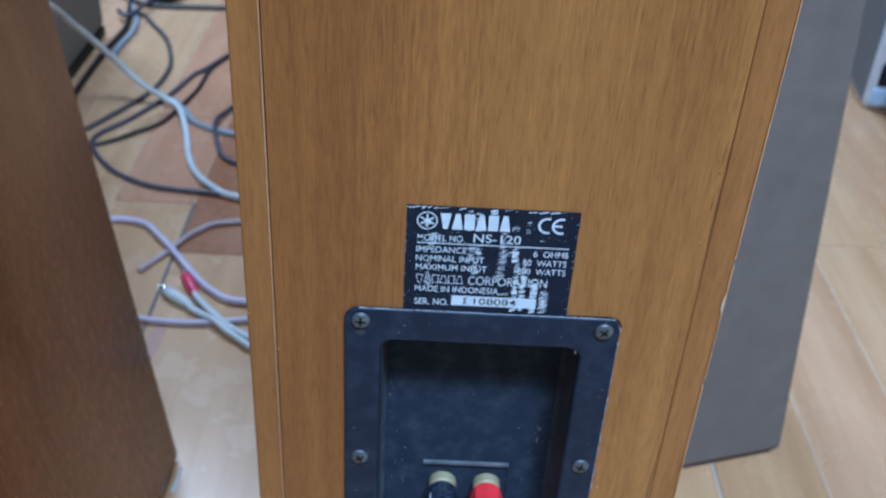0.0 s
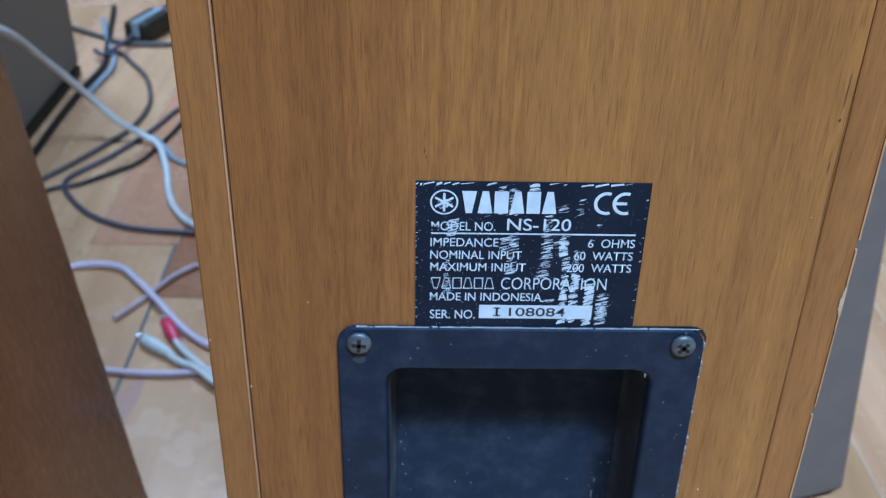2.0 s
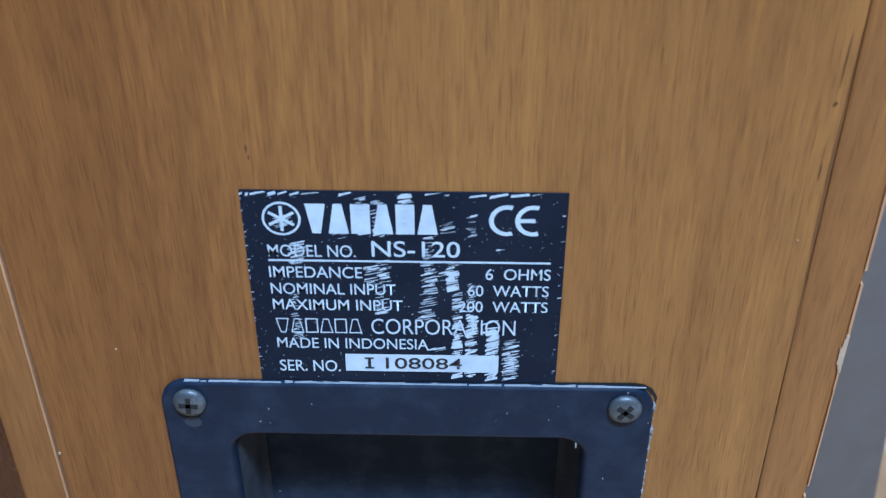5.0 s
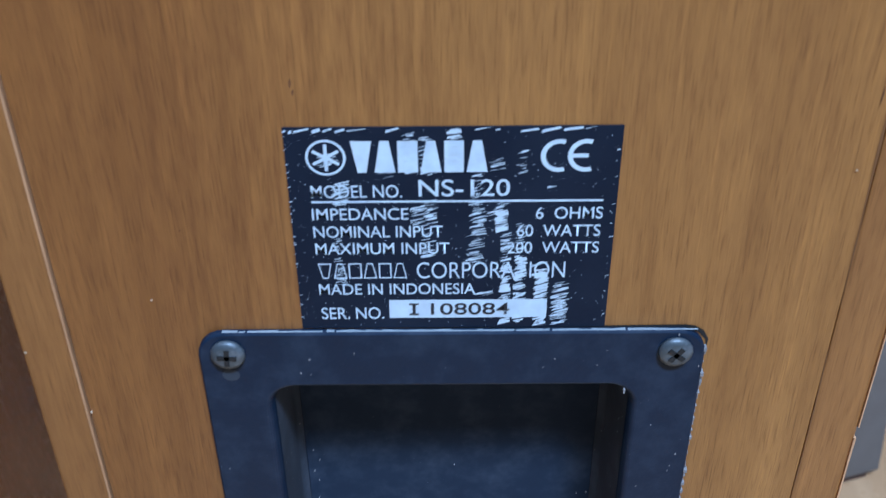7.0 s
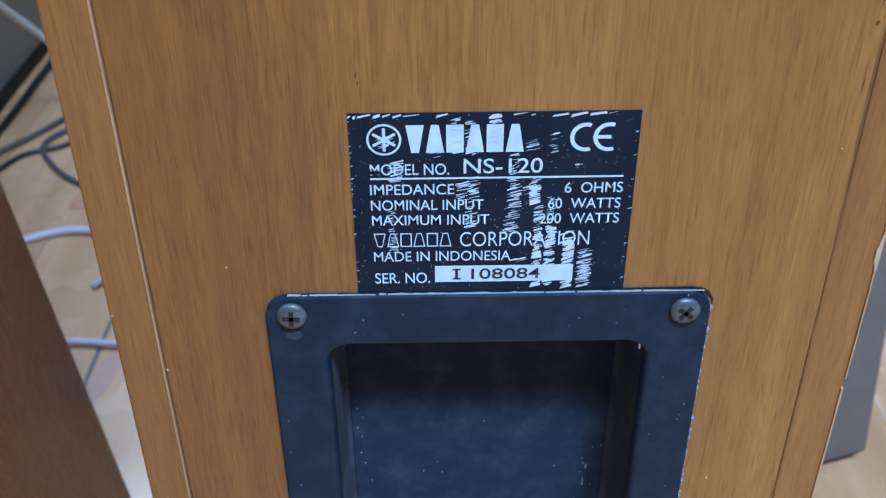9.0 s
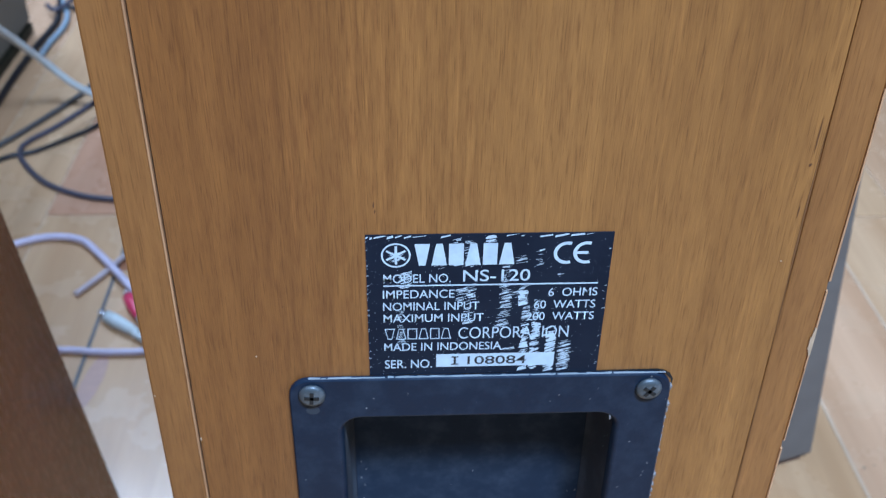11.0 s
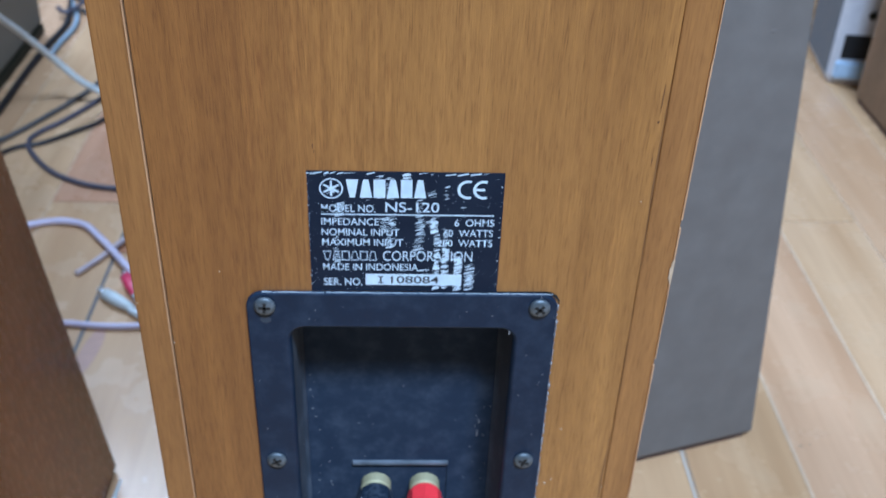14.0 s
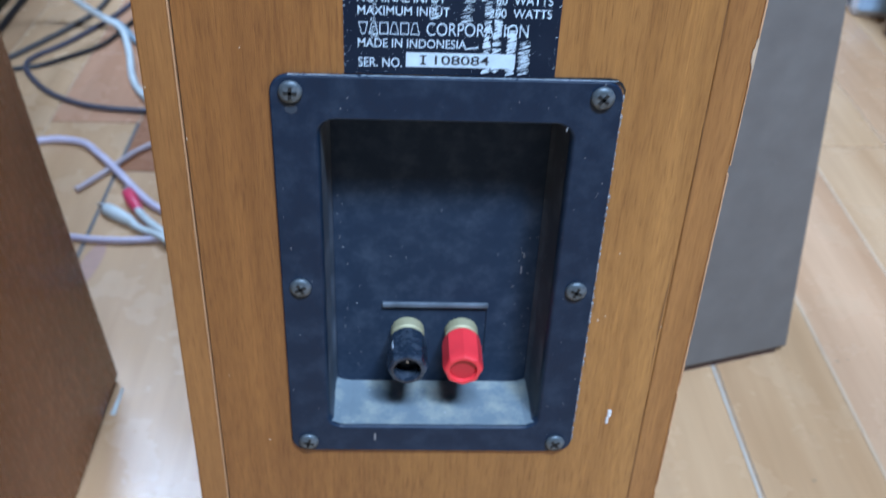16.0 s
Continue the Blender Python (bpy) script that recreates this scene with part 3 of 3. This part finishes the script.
part("stamped_number", text_bm("I 108084", 0.366, 0.682, 0.862, 0.925, INK_Y - 0.00012, 0.006), DARK_INK, rating)
for v in (0.862, 0.918):
    serif = bmesh.new()
    flat_poly(serif, [(lu(0.356), lv(v + 0.008)), (lu(0.386), lv(v + 0.008)), (lu(0.386), lv(v)), (lu(0.356), lv(v))], INK_Y - 0.00013)
    part("stamped_serif", serif, DARK_INK, rating)


def maker_blocks(u0, u1, v0, v1, hollow, label):
    """The maker's word as six plain trapezoids, solid or in outline."""
    step = (u1 - u0) / 6
    for k, (top, foot) in enumerate(((1.0, 0.42), (0.42, 1.0), (0.95, 0.95), (0.42, 1.0), (0.92, 0.92), (0.42, 1.0))):
        bm = bmesh.new()
        m, h, t, d = lu(u0 + step * (k + 0.5)), step * LW * 0.46, lv(v0), lv(v1)
        outer = [(m - h * foot, d), (m + h * foot, d), (m + h * top, t), (m - h * top, t)]
        if hollow:
            c = (d + t) / 2
            inner = [(m + (x - m) * 0.78, c + (z - c) * 0.84) for x, z in outer]
            for a, b in ((0, 1), (1, 2), (2, 3), (3, 0)):
                flat_poly(bm, [outer[a], outer[b], inner[b], inner[a]], INK_Y)
        else:
            flat_poly(bm, outer, INK_Y)
        part("maker_block", bm, INK, rating, label)


maker_blocks(0.193, 0.606, 0.060, 0.204, False, "plain white block")
maker_blocks(0.067, 0.354, 0.648, 0.728, True, "thin white outline")


def arc(bm, cx, cz, r0, r1, a0, a1, n=28):
    a = [radians(a0 + (a1 - a0) * k / n) for k in range(n + 1)]
    for p, q in zip(a, a[1:]):
        flat_poly(bm, [(cx + r0 * math.cos(p), cz + r0 * math.sin(p)), (cx + r1 * math.cos(p), cz + r1 * math.sin(p)), (cx + r1 * math.cos(q), cz + r1 * math.sin(q)), (cx + r0 * math.cos(q), cz + r0 * math.sin(q))], INK_Y)


emblem = bmesh.new()
ex, ez = lu(0.121), lv(0.134)
arc(emblem, ex, ez, 0.00305, 0.00350, 0, 360, 40)
part("emblem_ring", emblem, INK, rating)
for n, a in enumerate((90, 30, 150)):
    c, s = math.cos(radians(a)), math.sin(radians(a))
    bar = bmesh.new()
    flat_poly(bar, [(ex + l * c - w * s, ez + l * s + w * c) for l, w in ((-0.0026, -0.0003), (0.0026, -0.0003), (0.0026, 0.0003), (-0.0026, 0.0003))], INK_Y - 0.000006 * n)
    part("emblem_bar", bar, INK, rating)
approval = bmesh.new()
cz = lv(0.132)
for ux in (0.815, 0.895):
    arc(approval, lu(ux), cz, 0.00235, 0.00320, 70, 290, 24)
flat_poly(approval, [(lu(0.895) - 0.0024, cz - 0.0004), (lu(0.895) + 0.0004, cz - 0.0004), (lu(0.895) + 0.0004, cz + 0.0004), (lu(0.895) - 0.0024, cz + 0.0004)], INK_Y)
part("approval_mark", approval, INK, rating, "two white open rounded letters")


def scratches():
    """Scraped print: bundles of short slanting dashes, a ragged rim and stray specks."""
    rnd = random.Random(8)
    bm = bmesh.new()
    layer = itertools.count()

    def dash(u, v, du, dv):
        lean = 0.012 + rnd.uniform(-0.006, 0.01)
        pts = [(lu(u), lv(v + dv)), (lu(u + du), lv(v + dv * rnd.uniform(0.4, 1.0) - lean * du / 0.05)), (lu(u + du * rnd.uniform(0.9, 1.0)), lv(v - lean * du / 0.05)), (lu(u + du * rnd.uniform(0, 0.1)), lv(v + dv * rnd.uniform(0, 0.3)))]
        pts = [(min(max(x, LX0), LX1), min(max(z, LZ0), LZ1)) for x, z in pts]
        flat_poly(bm, pts, INK_Y - 0.00003 - 0.00000006 * next(layer))

    bundles = (
        (0.645, 0.686, 0.50, 0.985, 75, 0.9), (0.690, 0.736, 0.62, 0.97, 62, 0.8), (0.692, 0.73, 0.45, 0.62, 16, 0.6), (0.757, 0.806, 0.70, 0.985, 90, 1.0), (0.74, 0.80, 0.66, 0.72, 14, 0.7),
        (0.812, 0.876, 0.76, 0.985, 55, 0.7), (0.625, 0.672, 0.345, 0.49, 34, 0.8), (0.600, 0.66, 0.38, 0.44, 10, 0.7), (0.553, 0.592, 0.205, 0.33, 18, 0.5), (0.545, 0.605, 0.34, 0.51, 30, 0.6),
        (0.535, 0.600, 0.51, 0.66, 26, 0.35), (0.405, 0.455, 0.34, 0.47, 22, 0.6), (0.365, 0.425, 0.36, 0.46, 14, 0.6), (0.395, 0.440, 0.03, 0.22, 22, 0.6), (0.345, 0.39, 0.03, 0.23, 18, 0.7),
        (0.480, 0.530, 0.005, 0.19, 22, 0.8), (0.130, 0.190, 0.245, 0.36, 30, 0.5), (0.09, 0.16, 0.11, 0.19, 12, 0.3), (0.120, 0.160, 0.52, 0.76, 30, 0.4), (0.60, 0.66, 0.14, 0.20, 7, 0.5),
        (0.688, 0.728, 0.085, 0.22, 8, 0.8), (0.775, 0.815, 0.265, 0.29, 2, 0.9), (0.395, 0.450, 0.47, 0.62, 20, 0.4), (0.27, 0.33, 0.20, 0.23, 3, 0.4), (0.56, 0.63, 0.80, 0.84, 8, 0.5),
    )
    for u0, u1, v0, v1, n, fill in bundles:
        for k in range(n):
            du = (u1 - u0) * rnd.uniform(0.35, 1.0) * (0.6 + 0.4 * fill)
            dash(u0 + rnd.uniform(0, max(1e-4, u1 - u0 - du)), rnd.uniform(v0, v1), du, rnd.uniform(0.002, 0.004 + (0.020 if fill >= 0.8 else 0.011) * fill * rnd.random()))
    u = 0.0
    while u < 0.97:
        du = rnd.uniform(0.008, 0.06)
        if rnd.random() < 0.62:
            dash(u, rnd.uniform(0.006, 0.014), du, rnd.uniform(0.004, 0.02))
        u += du + 0.006
    for k in range(34):
        dash(rnd.choice((0.0, 0.0, 0.985)), rnd.uniform(0.02, 0.97), rnd.uniform(0.003, 0.014), rnd.uniform(0.002, 0.006))
    for k in range(520):
        u, v, s = rnd.random() ** (1.4 if k % 2 else 0.9), rnd.random(), rnd.uniform(0.0010, 0.0032)
        dash(min(u, 0.985), min(v, 0.985), s * rnd.uniform(0.6, 1.8), s)
    return bm


tagged(part("scraped_print", scratches(), INK, rating, "white scratches where the print is scraped off"), kind="stuff")

# ---- neighbouring cabinets ----
LEAN = -0.097


def leaning(bm, z0, lean, back=0.0):
    for v in bm.verts:
        v.co.x += (v.co.z - z0) * lean
        v.co.y += (v.co.z - z0) * back
    return bm


dark_cab = empty("walnut_cabinet", "dark walnut-brown cabinet with a plain satin side beside the loudspeaker", "cabinet")
part("body", leaning(box(-0.47, -0.1988, -0.12, 0.2592, 0.004, 0.62, 0.0012), 0, LEAN, -0.028), WALNUT, dark_cab)
part("base", box(-0.465, -0.2026, -0.115, 0.2527, 0.0, 0.004), BLACK_RUBBER, dark_cab)

grey_cab = empty("grey_cabinet", "grey painted cabinet with a plain back and dark brown base edge", "cabinet", (0.2664, 0.2924, 0))
grey_cab.rotation_euler = (0, 0, radians(17.0))
part("body", leaning(box(-0.235, 0.0, 0.0, 0.20, 0.006, 0.58, 0.0020), 0, -0.114), GREY_PAINT, grey_cab)
part("base", box(-0.233, -0.007, 0.003, 0.19, 0.0, 0.006), BASE_BROWN, grey_cab, "dark brown base edge")


for x, z, r in ((-0.052, 0.062, 0.0022), (-0.036, 0.165, 0.002), (-0.03, 0.33, 0.002), (-0.07, 0.21, 0.0014)):
    bm = bmesh.new()
    bmesh.ops.create_icosphere(bm, subdivisions=2, radius=r, matrix=Matrix.Translation((x - 0.1 * z, 0.0004, z)) @ Matrix.Diagonal((1.4, 0.3, 1.0, 1)))
    part("blister", bm, GREY_PAINT, grey_cab, "small paint blister", smooth=True)

far_cab = empty("dark_grey_cabinet", "dark grey cabinet with a black strip at its foot", "cabinet")
part("body", box(-0.80, -0.480, 0.62, 1.055, 0.014, 0.52, 0.004), GREY_DARK, far_cab)
part("foot_strip", box(-0.797, -0.4775, 0.625, 1.052, 0.0, 0.014, 0.003), BLACK_RUBBER, far_cab, "black strip along the cabinet's foot")

brown_cab = empty("brown_cabinet", "brown wood-grain cabinet standing on the floor", "cabinet")
part("body", box(0.565, 0.86, 0.50, 0.885, 0.006, 0.44, 0.003), WALNUT_FAR, brown_cab)
part("base", box(0.568, 0.855, 0.505, 0.882, 0.0, 0.006), BASE_BROWN, brown_cab)

# white device with a square port
device = empty("white_device", "white plastic appliance with a square black port", "appliance", (0.5445, 0.932, 0))
device.rotation_euler = (0, 0, radians(-8))


def case_mesh():
    bm = bmesh.new()
    loops = []
    for z, inset in ((0.0, 0.006), (0.004, 0.002), (0.012, 0.0), (0.30, 0.0), (0.306, 0.003), (0.308, 0.008)):
        w, d, r = 0.056 - 2 * inset, 0.13 - 2 * inset, 0.010 - inset
        loops.append([(0.028 + x, 0.065 + y, z) for x, y in rounded(w, d, r)])
    skin(bm, loops, True, True)
    return bm


case = part("case", case_mesh(), CASE_WHITE, device, smooth=False)
# a darker sheet over the case's left face paints in its shade
part("side_panel", box(-0.0012, 0.003, 0.009, 0.121, 0.010, 0.298, 0.001), CASE_SHADE, device, "shaded case side, its shade put in as dark blue-grey")
part("port", box(0.010, 0.046, -0.0015, 0.004, 0.036, 0.068, 0.0012), HOLE, device, "square black port")
# the blue glow below the port is given as the sill's own colour
part("port_sill", box(0.006, 0.050, -0.005, 0.004, 0.010, 0.033, 0.003), plastic("glow_blue_sill", (0.42, 0.60, 0.78), 0.3), device, "sill under the port, its blue glow put in as colour")
part("button", turned([(0.001, 0.005), (-0.002, 0.005), (-0.003, 0.004)], 16, 0.036, 0.094), BLACK_RUBBER, device, "small black button")

# ---- cables on the floor ----
def cable(name, label, pts, radius, mat, group=""):
    top = empty(name, label, "cable", (0, 0, 0), group)
    part("sheath", tube(pts, radius), mat, top, smooth=True)
    return top


def on_floor(points, r, lift=0.0):
    return [(x, y, r + 0.0003 + lift) for x, y in points]


cable("white_cable", "thick white cable drooping to the floor beside the black cables",
      [(-0.3978, 0.303, 0.26), (-0.4078, 0.453, 0.27), (-0.3958, 0.624, 0.212), (-0.3958, 0.724, 0.145), (-0.3838, 0.789, 0.083), (-0.3638, 0.814, 0.042), (-0.3438, 0.83, 0.018), (-0.3238, 0.819, 0.010),
       (-0.3038, 0.765, 0.0075), (-0.2898, 0.714, 0.0045), (-0.2748, 0.679, 0.0045), (-0.2538, 0.652, 0.0045), (-0.2188, 0.63, 0.0045), (-0.1238, 0.624, 0.0045)], 0.0038, WHITE_CABLE)
cable("pale_blue_cable", "pale blue-grey cable branching off on the floor", [(-0.3338, 0.836, 0.0125), (-0.3138, 0.812, 0.009), (-0.3008, 0.797, 0.0035), (-0.2688, 0.778, 0.0035), (-0.2038, 0.764, 0.0035), (-0.1038, 0.774, 0.0035)], 0.0032, BLUE_CABLE)
cable("grey_cable", "grey cable curving across the floor", on_floor([(-0.471, 1.121), (-0.446, 1.125), (-0.423, 1.091), (-0.391, 1.039), (-0.3708, 0.978), (-0.3648, 0.935), (-0.3688, 0.885), (-0.3858, 0.837), (-0.4198, 0.766), (-0.4638, 0.684), (-0.4708, 0.5635)], 0.0030), 0.0030, GREY_CABLE)
cable("black_cable", "black cable folded into a narrow loop on the floor", on_floor([(-0.291, 1.011), (-0.3198, 0.947), (-0.3298, 0.929), (-0.3428, 0.879), (-0.3588, 0.837), (-0.3798, 0.792), (-0.4008, 0.759), (-0.4048, 0.738), (-0.3938, 0.713), (-0.3668, 0.678), (-0.3378, 0.657), (-0.3038, 0.644), (-0.2428, 0.637), (-0.1538, 0.624)], 0.0028), 0.0028, SLATE_CABLE, "black cables")
cable("black_cable", "thin black cable running beside the loop", on_floor([(-0.276, 1.041), (-0.3098, 0.959), (-0.3158, 0.889), (-0.3248, 0.842), (-0.3388, 0.793), (-0.3628, 0.763), (-0.3888, 0.737), (-0.4238, 0.714), (-0.4538, 0.624)], 0.0026, 0.0), 0.0026, BLACK_CABLE, "black cables")
cable("lilac_cable", "translucent lilac cable bending over the floor", [(-0.4578, 0.503, 0.004), (-0.3755, 0.5574, 0.004), (-0.3365, 0.5768, 0.004), (-0.3042, 0.572, 0.0045), (-0.281, 0.5466, 0.006), (-0.2616, 0.5199, 0.0085), (-0.2388, 0.491, 0.006), (-0.2158, 0.466, 0.004), (-0.1878, 0.451, 0.004), (-0.1178, 0.453, 0.004)], 0.0033, LILAC_CABLE)
cable("pale_cable", "pale see-through cable end lying on the floor", on_floor([(-0.2888, 0.493), (-0.2736, 0.5187), (-0.2618, 0.5429), (-0.247, 0.5671), (-0.2238, 0.5829), (-0.1423, 0.5937)], 0.0026), 0.0026, CLEAR_CABLE)
cable("lilac_cable", "lilac cable lying straight on the floor", on_floor([(-0.4178, 0.463), (-0.3178, 0.427), (-0.2728, 0.421), (-0.2568, 0.4185), (-0.2328, 0.4175), (-0.2138, 0.419), (-0.1858, 0.424), (-0.0978, 0.443)], 0.0028), 0.0028, LILAC_CABLE)
cable("black_power_cable", "thick black cable along the foot of the cabinet", on_floor([(-0.506, 1.321), (-0.481, 1.201), (-0.464, 1.121), (-0.455, 1.071), (-0.458, 1.013), (-0.4598, 0.979), (-0.4608, 0.904), (-0.4598, 0.804), (-0.4638, 0.724)], 0.0040), 0.0040, BLACK_CABLE)
cable("pale_blue_cable", "pale blue cable beside the thick black one", on_floor([(-0.506, 1.261), (-0.476, 1.171), (-0.45, 1.106), (-0.442, 1.061), (-0.446, 1.006), (-0.4468, 0.974)], 0.0037), 0.0037, BLUE_CABLE)
cable("grey_cable", "grey cable stretched straight across the floor", on_floor([(-0.566, 1.241), (-0.486, 1.186), (-0.451, 1.163), (-0.411, 1.159), (-0.356, 1.163), (-0.206, 1.171)], 0.0036), 0.0036, GREY_CABLE)
cable("black_cable", "black cable crossing the others", on_floor([(-0.416, 1.341), (-0.434, 1.221), (-0.443, 1.151), (-0.458, 1.096), (-0.476, 1.111)], 0.0030, 0.009), 0.0030, SLATE_CABLE, "black cables")

cable("black_cable", "short black cable bowed over the pale blue one", [(-0.2188, 0.924, 0.0031), (-0.2498, 0.874, 0.0031), (-0.2688, 0.829, 0.0035), (-0.2748, 0.802, 0.007), (-0.2718, 0.774, 0.0098), (-0.2618, 0.74, 0.006), (-0.2468, 0.712, 0.0031), (-0.2038, 0.689, 0.0031)], 0.0028, SLATE_CABLE, "black cables")
adapter = empty("black_plug", "black moulded mains plug lying on the floor", "plug", (-0.431, 1.186, 0))
adapter.rotation_euler = (0, 0, radians(-18))
part("plug_body", box(-0.02, 0.02, -0.014, 0.06, 0.0, 0.030, 0.006), BLACK_RUBBER, adapter)
part("plug_groove", box(-0.006, 0.006, -0.0155, 0.058, 0.008, 0.0315, 0.002), BLUE_CABLE, adapter)


def along_axis(profile, eye, target, n=16):
    """A turned body whose axis runs from eye towards target; profile is (distance, radius)."""
    d = (Vector(target) - Vector(eye)).normalized()
    side = d.cross(Vector((0, 0, 1))).normalized()
    up = side.cross(d)
    bm = bmesh.new()
    loops = [[Vector(eye) + d * l + r * (math.cos(2 * math.pi * k / n) * side + math.sin(2 * math.pi * k / n) * up) for k in range(n)] for l, r in profile]
    skin(bm, loops, True, True)
    return bm


def phono_plug(label, tip, tail, shell, lead):
    top = empty("phono_plug", label, "plug", (0, 0, 0), "phono plugs")
    part("shell", along_axis([(0.008, 0.0038), (0.009, 0.0052), (0.020, 0.0056), (0.034, 0.0046), (0.042, 0.0030), (0.044, 0.0024)], tip, tail), shell, top, smooth=True)
    part("sleeve", along_axis([(0.004, 0.0036), (0.0095, 0.0036)], tip, tail), NICKEL, top, "shiny metal sleeve")
    part("pin", along_axis([(-0.002, 0.0008), (-0.001, 0.0015), (0.005, 0.0015)], tip, tail), NICKEL, top, "bright metal pin")
    part("lead", tube(lead, 0.0030), WHITE_CABLE, top, smooth=True)
    return top


phono_plug("white phono plug on a white lead, lying on the floor", (-0.2618, 0.464, 0.0062), (-0.2253, 0.437, 0.0058), WHITE_CABLE, [(-0.2293, 0.4375, 0.0056), (-0.2198, 0.4305, 0.0052), (-0.2028, 0.417, 0.0085), (-0.1838, 0.4, 0.0065), (-0.1478, 0.378, 0.0035), (-0.0978, 0.383, 0.0035)])
phono_plug("red phono plug on a white lead, lying on the floor", (-0.2463, 0.4895, 0.0075), (-0.2248, 0.451, 0.0075), PINK_PLUG, [(-0.229, 0.457, 0.0074), (-0.2198, 0.4415, 0.010), (-0.2058, 0.424, 0.0115), (-0.1848, 0.408, 0.0065), (-0.1478, 0.391, 0.0035), (-0.0978, 0.398, 0.0035)])

scrap = empty("paper_scrap", "small white paper scrap at the cabinet's corner", "paper")
bm = bmesh.new()
rows = []
for k in range(7):
    y = 0.2245 + 0.004 * k
    rows.append([bm.verts.new((-0.1955 - 0.0016 + 0.0004 * k, y, 0.0006 + 0.0002 * k)), bm.verts.new((-0.1955 + 0.0018, y, 0.0004)), bm.verts.new((-0.1955 + 0.0018, y, 0.0)), bm.verts.new((-0.1955 - 0.0016 + 0.0004 * k, y, 0.0))])
for a, b in zip(rows, rows[1:]):
    for k in range(4):
        bm.faces.new((a[k], a[(k + 1) % 4], b[(k + 1) % 4], b[k]))
bm.faces.new(rows[0])
bm.faces.new(rows[-1])
part("sheet", bm, WHITE_CABLE, scrap)

# ---- floor planks and joints ----
PITCH, FIRST, LEFT_JOINT, PLANK_L, GAP = 0.0845, 0.2095, -0.2635, 0.90, 0.0010


def plank_bm(w, l):
    b = bmesh.new()
    rise = 0.0008
    loops = [[(x, y, -0.0010) for x, y in ((-w, -l), (w, -l), (w, l), (-w, l))], [(x, y, -0.0004) for x, y in ((-w, -l), (w, -l), (w, l), (-w, l))], [(x, y, 0.0) for x, y in ((-w + rise, -l + rise), (w - rise, -l + rise), (w - rise, l - rise), (-w + rise, l - rise))]]
    skin(b, loops, True, True)
    return b


# rows of planks along y: one pitch on either side, with wide boards between them under the loudspeaker
rows_x = [(FIRST + PITCH * k, FIRST + PITCH * (k + 1), 0.60 if k % 2 == 0 else 0.14) for k in range(-2, 24)]
rows_x.append((LEFT_JOINT + 2 * PITCH, FIRST - 2 * PITCH, 0.10))
rows_x.append((LEFT_JOINT, LEFT_JOINT + 2 * PITCH, 0.53))
rows_x += [(LEFT_JOINT + PITCH * k, LEFT_JOINT + PITCH * (k + 1), {-1: 0.62}.get(k, 0.10 if k % 2 else 0.45)) for k in range(-24, 0)]
plank_meshes = {}
for xa, xb, shift in rows_x:
    xa, xb = max(xa, X0), min(xb, X1)
    if xb - xa < 0.01:
        continue
    for j in range(-3, 4):
        a, b = max(shift + PLANK_L * (j - 1), Y0), min(shift + PLANK_L * j, Y1)
        if b - a < 0.02:
            continue
        key = (round(xb - xa, 4), round(b - a, 4))
        # two boards meeting at the dirty joint are tinted redder and darker
        red = PLANK_RED if abs(xb - LEFT_JOINT) < 0.001 and a > 0.5 else PLANK_BROWN if abs(xa - LEFT_JOINT) < 0.001 and a > 0.5 else None
        if key in plank_meshes and not red:
            ob = new("plank", plank_meshes[key])
            ob.parent = floor
        else:
            ob = part("plank", plank_bm((xb - xa) / 2 - GAP, (b - a) / 2 - GAP), red or PLANK, floor)
            if not red:
                plank_meshes[key] = ob.data
        ob.location = ((xa + xb) / 2, (a + b) / 2, 0)
for x, w, y0, y1, mat, lab in ((FIRST + 0.0024, 0.0003, -0.2, 0.59, GROUT_DARK, "dark line beside the worn joint"), (FIRST, 0.0009, -0.2, 0.59, GROUT_BLUE, "bluish-white worn floor joint"), (LEFT_JOINT, 0.0015, -0.3, 0.62, GROUT_DARK, "dirty grey floor joint"), (FIRST + PITCH, 0.0012, -0.3, 1.0, GROUT, ""), (FIRST + 2 * PITCH, 0.0012, -0.3, 1.2, GROUT, "")):
    part("joint_strip", box(x - w, x + w, y0, y1, -0.0011, 0.00025), mat, floor, lab)


def floor_marks():
    rnd = random.Random(17)
    b = bmesh.new()
    for k in range(40):
        x, y, s = rnd.uniform(-0.5, 0.65), rnd.uniform(-0.1, 1.1), rnd.uniform(0.0003, 0.0010)
        bmesh.ops.create_circle(b, cap_ends=True, segments=8, radius=s, matrix=Matrix.Translation((x, y, 0.0002)))
    for x, y, s in ((0.301, 0.283, 0.0010), (0.309, 0.285, 0.0006), (0.247, 0.171, 0.0009)):
        bmesh.ops.create_circle(b, cap_ends=True, segments=10, radius=s, matrix=Matrix.Translation((x, y, 0.00025)) @ Matrix.Diagonal((1.5, 1, 1, 1)))
    return b


smear = bmesh.new()
bmesh.ops.create_circle(smear, cap_ends=True, segments=20, radius=1.0, matrix=Matrix.Translation((-0.2515, 0.388, 0.0003)) @ Matrix.Rotation(radians(-6), 4, "Z") @ Matrix.Diagonal((0.0075, 0.032, 1, 1)))
part("floor_patch", smear, plastic("reddish_patch", (0.46, 0.25, 0.17), 0.35, patch=120), floor, "faint reddish-brown patch on the board")
tagged(part("floor_dirt", floor_marks(), plastic("dirt_speck", (0.26, 0.17, 0.10), 0.8), floor, "small brown dirt specks"), kind="stuff")
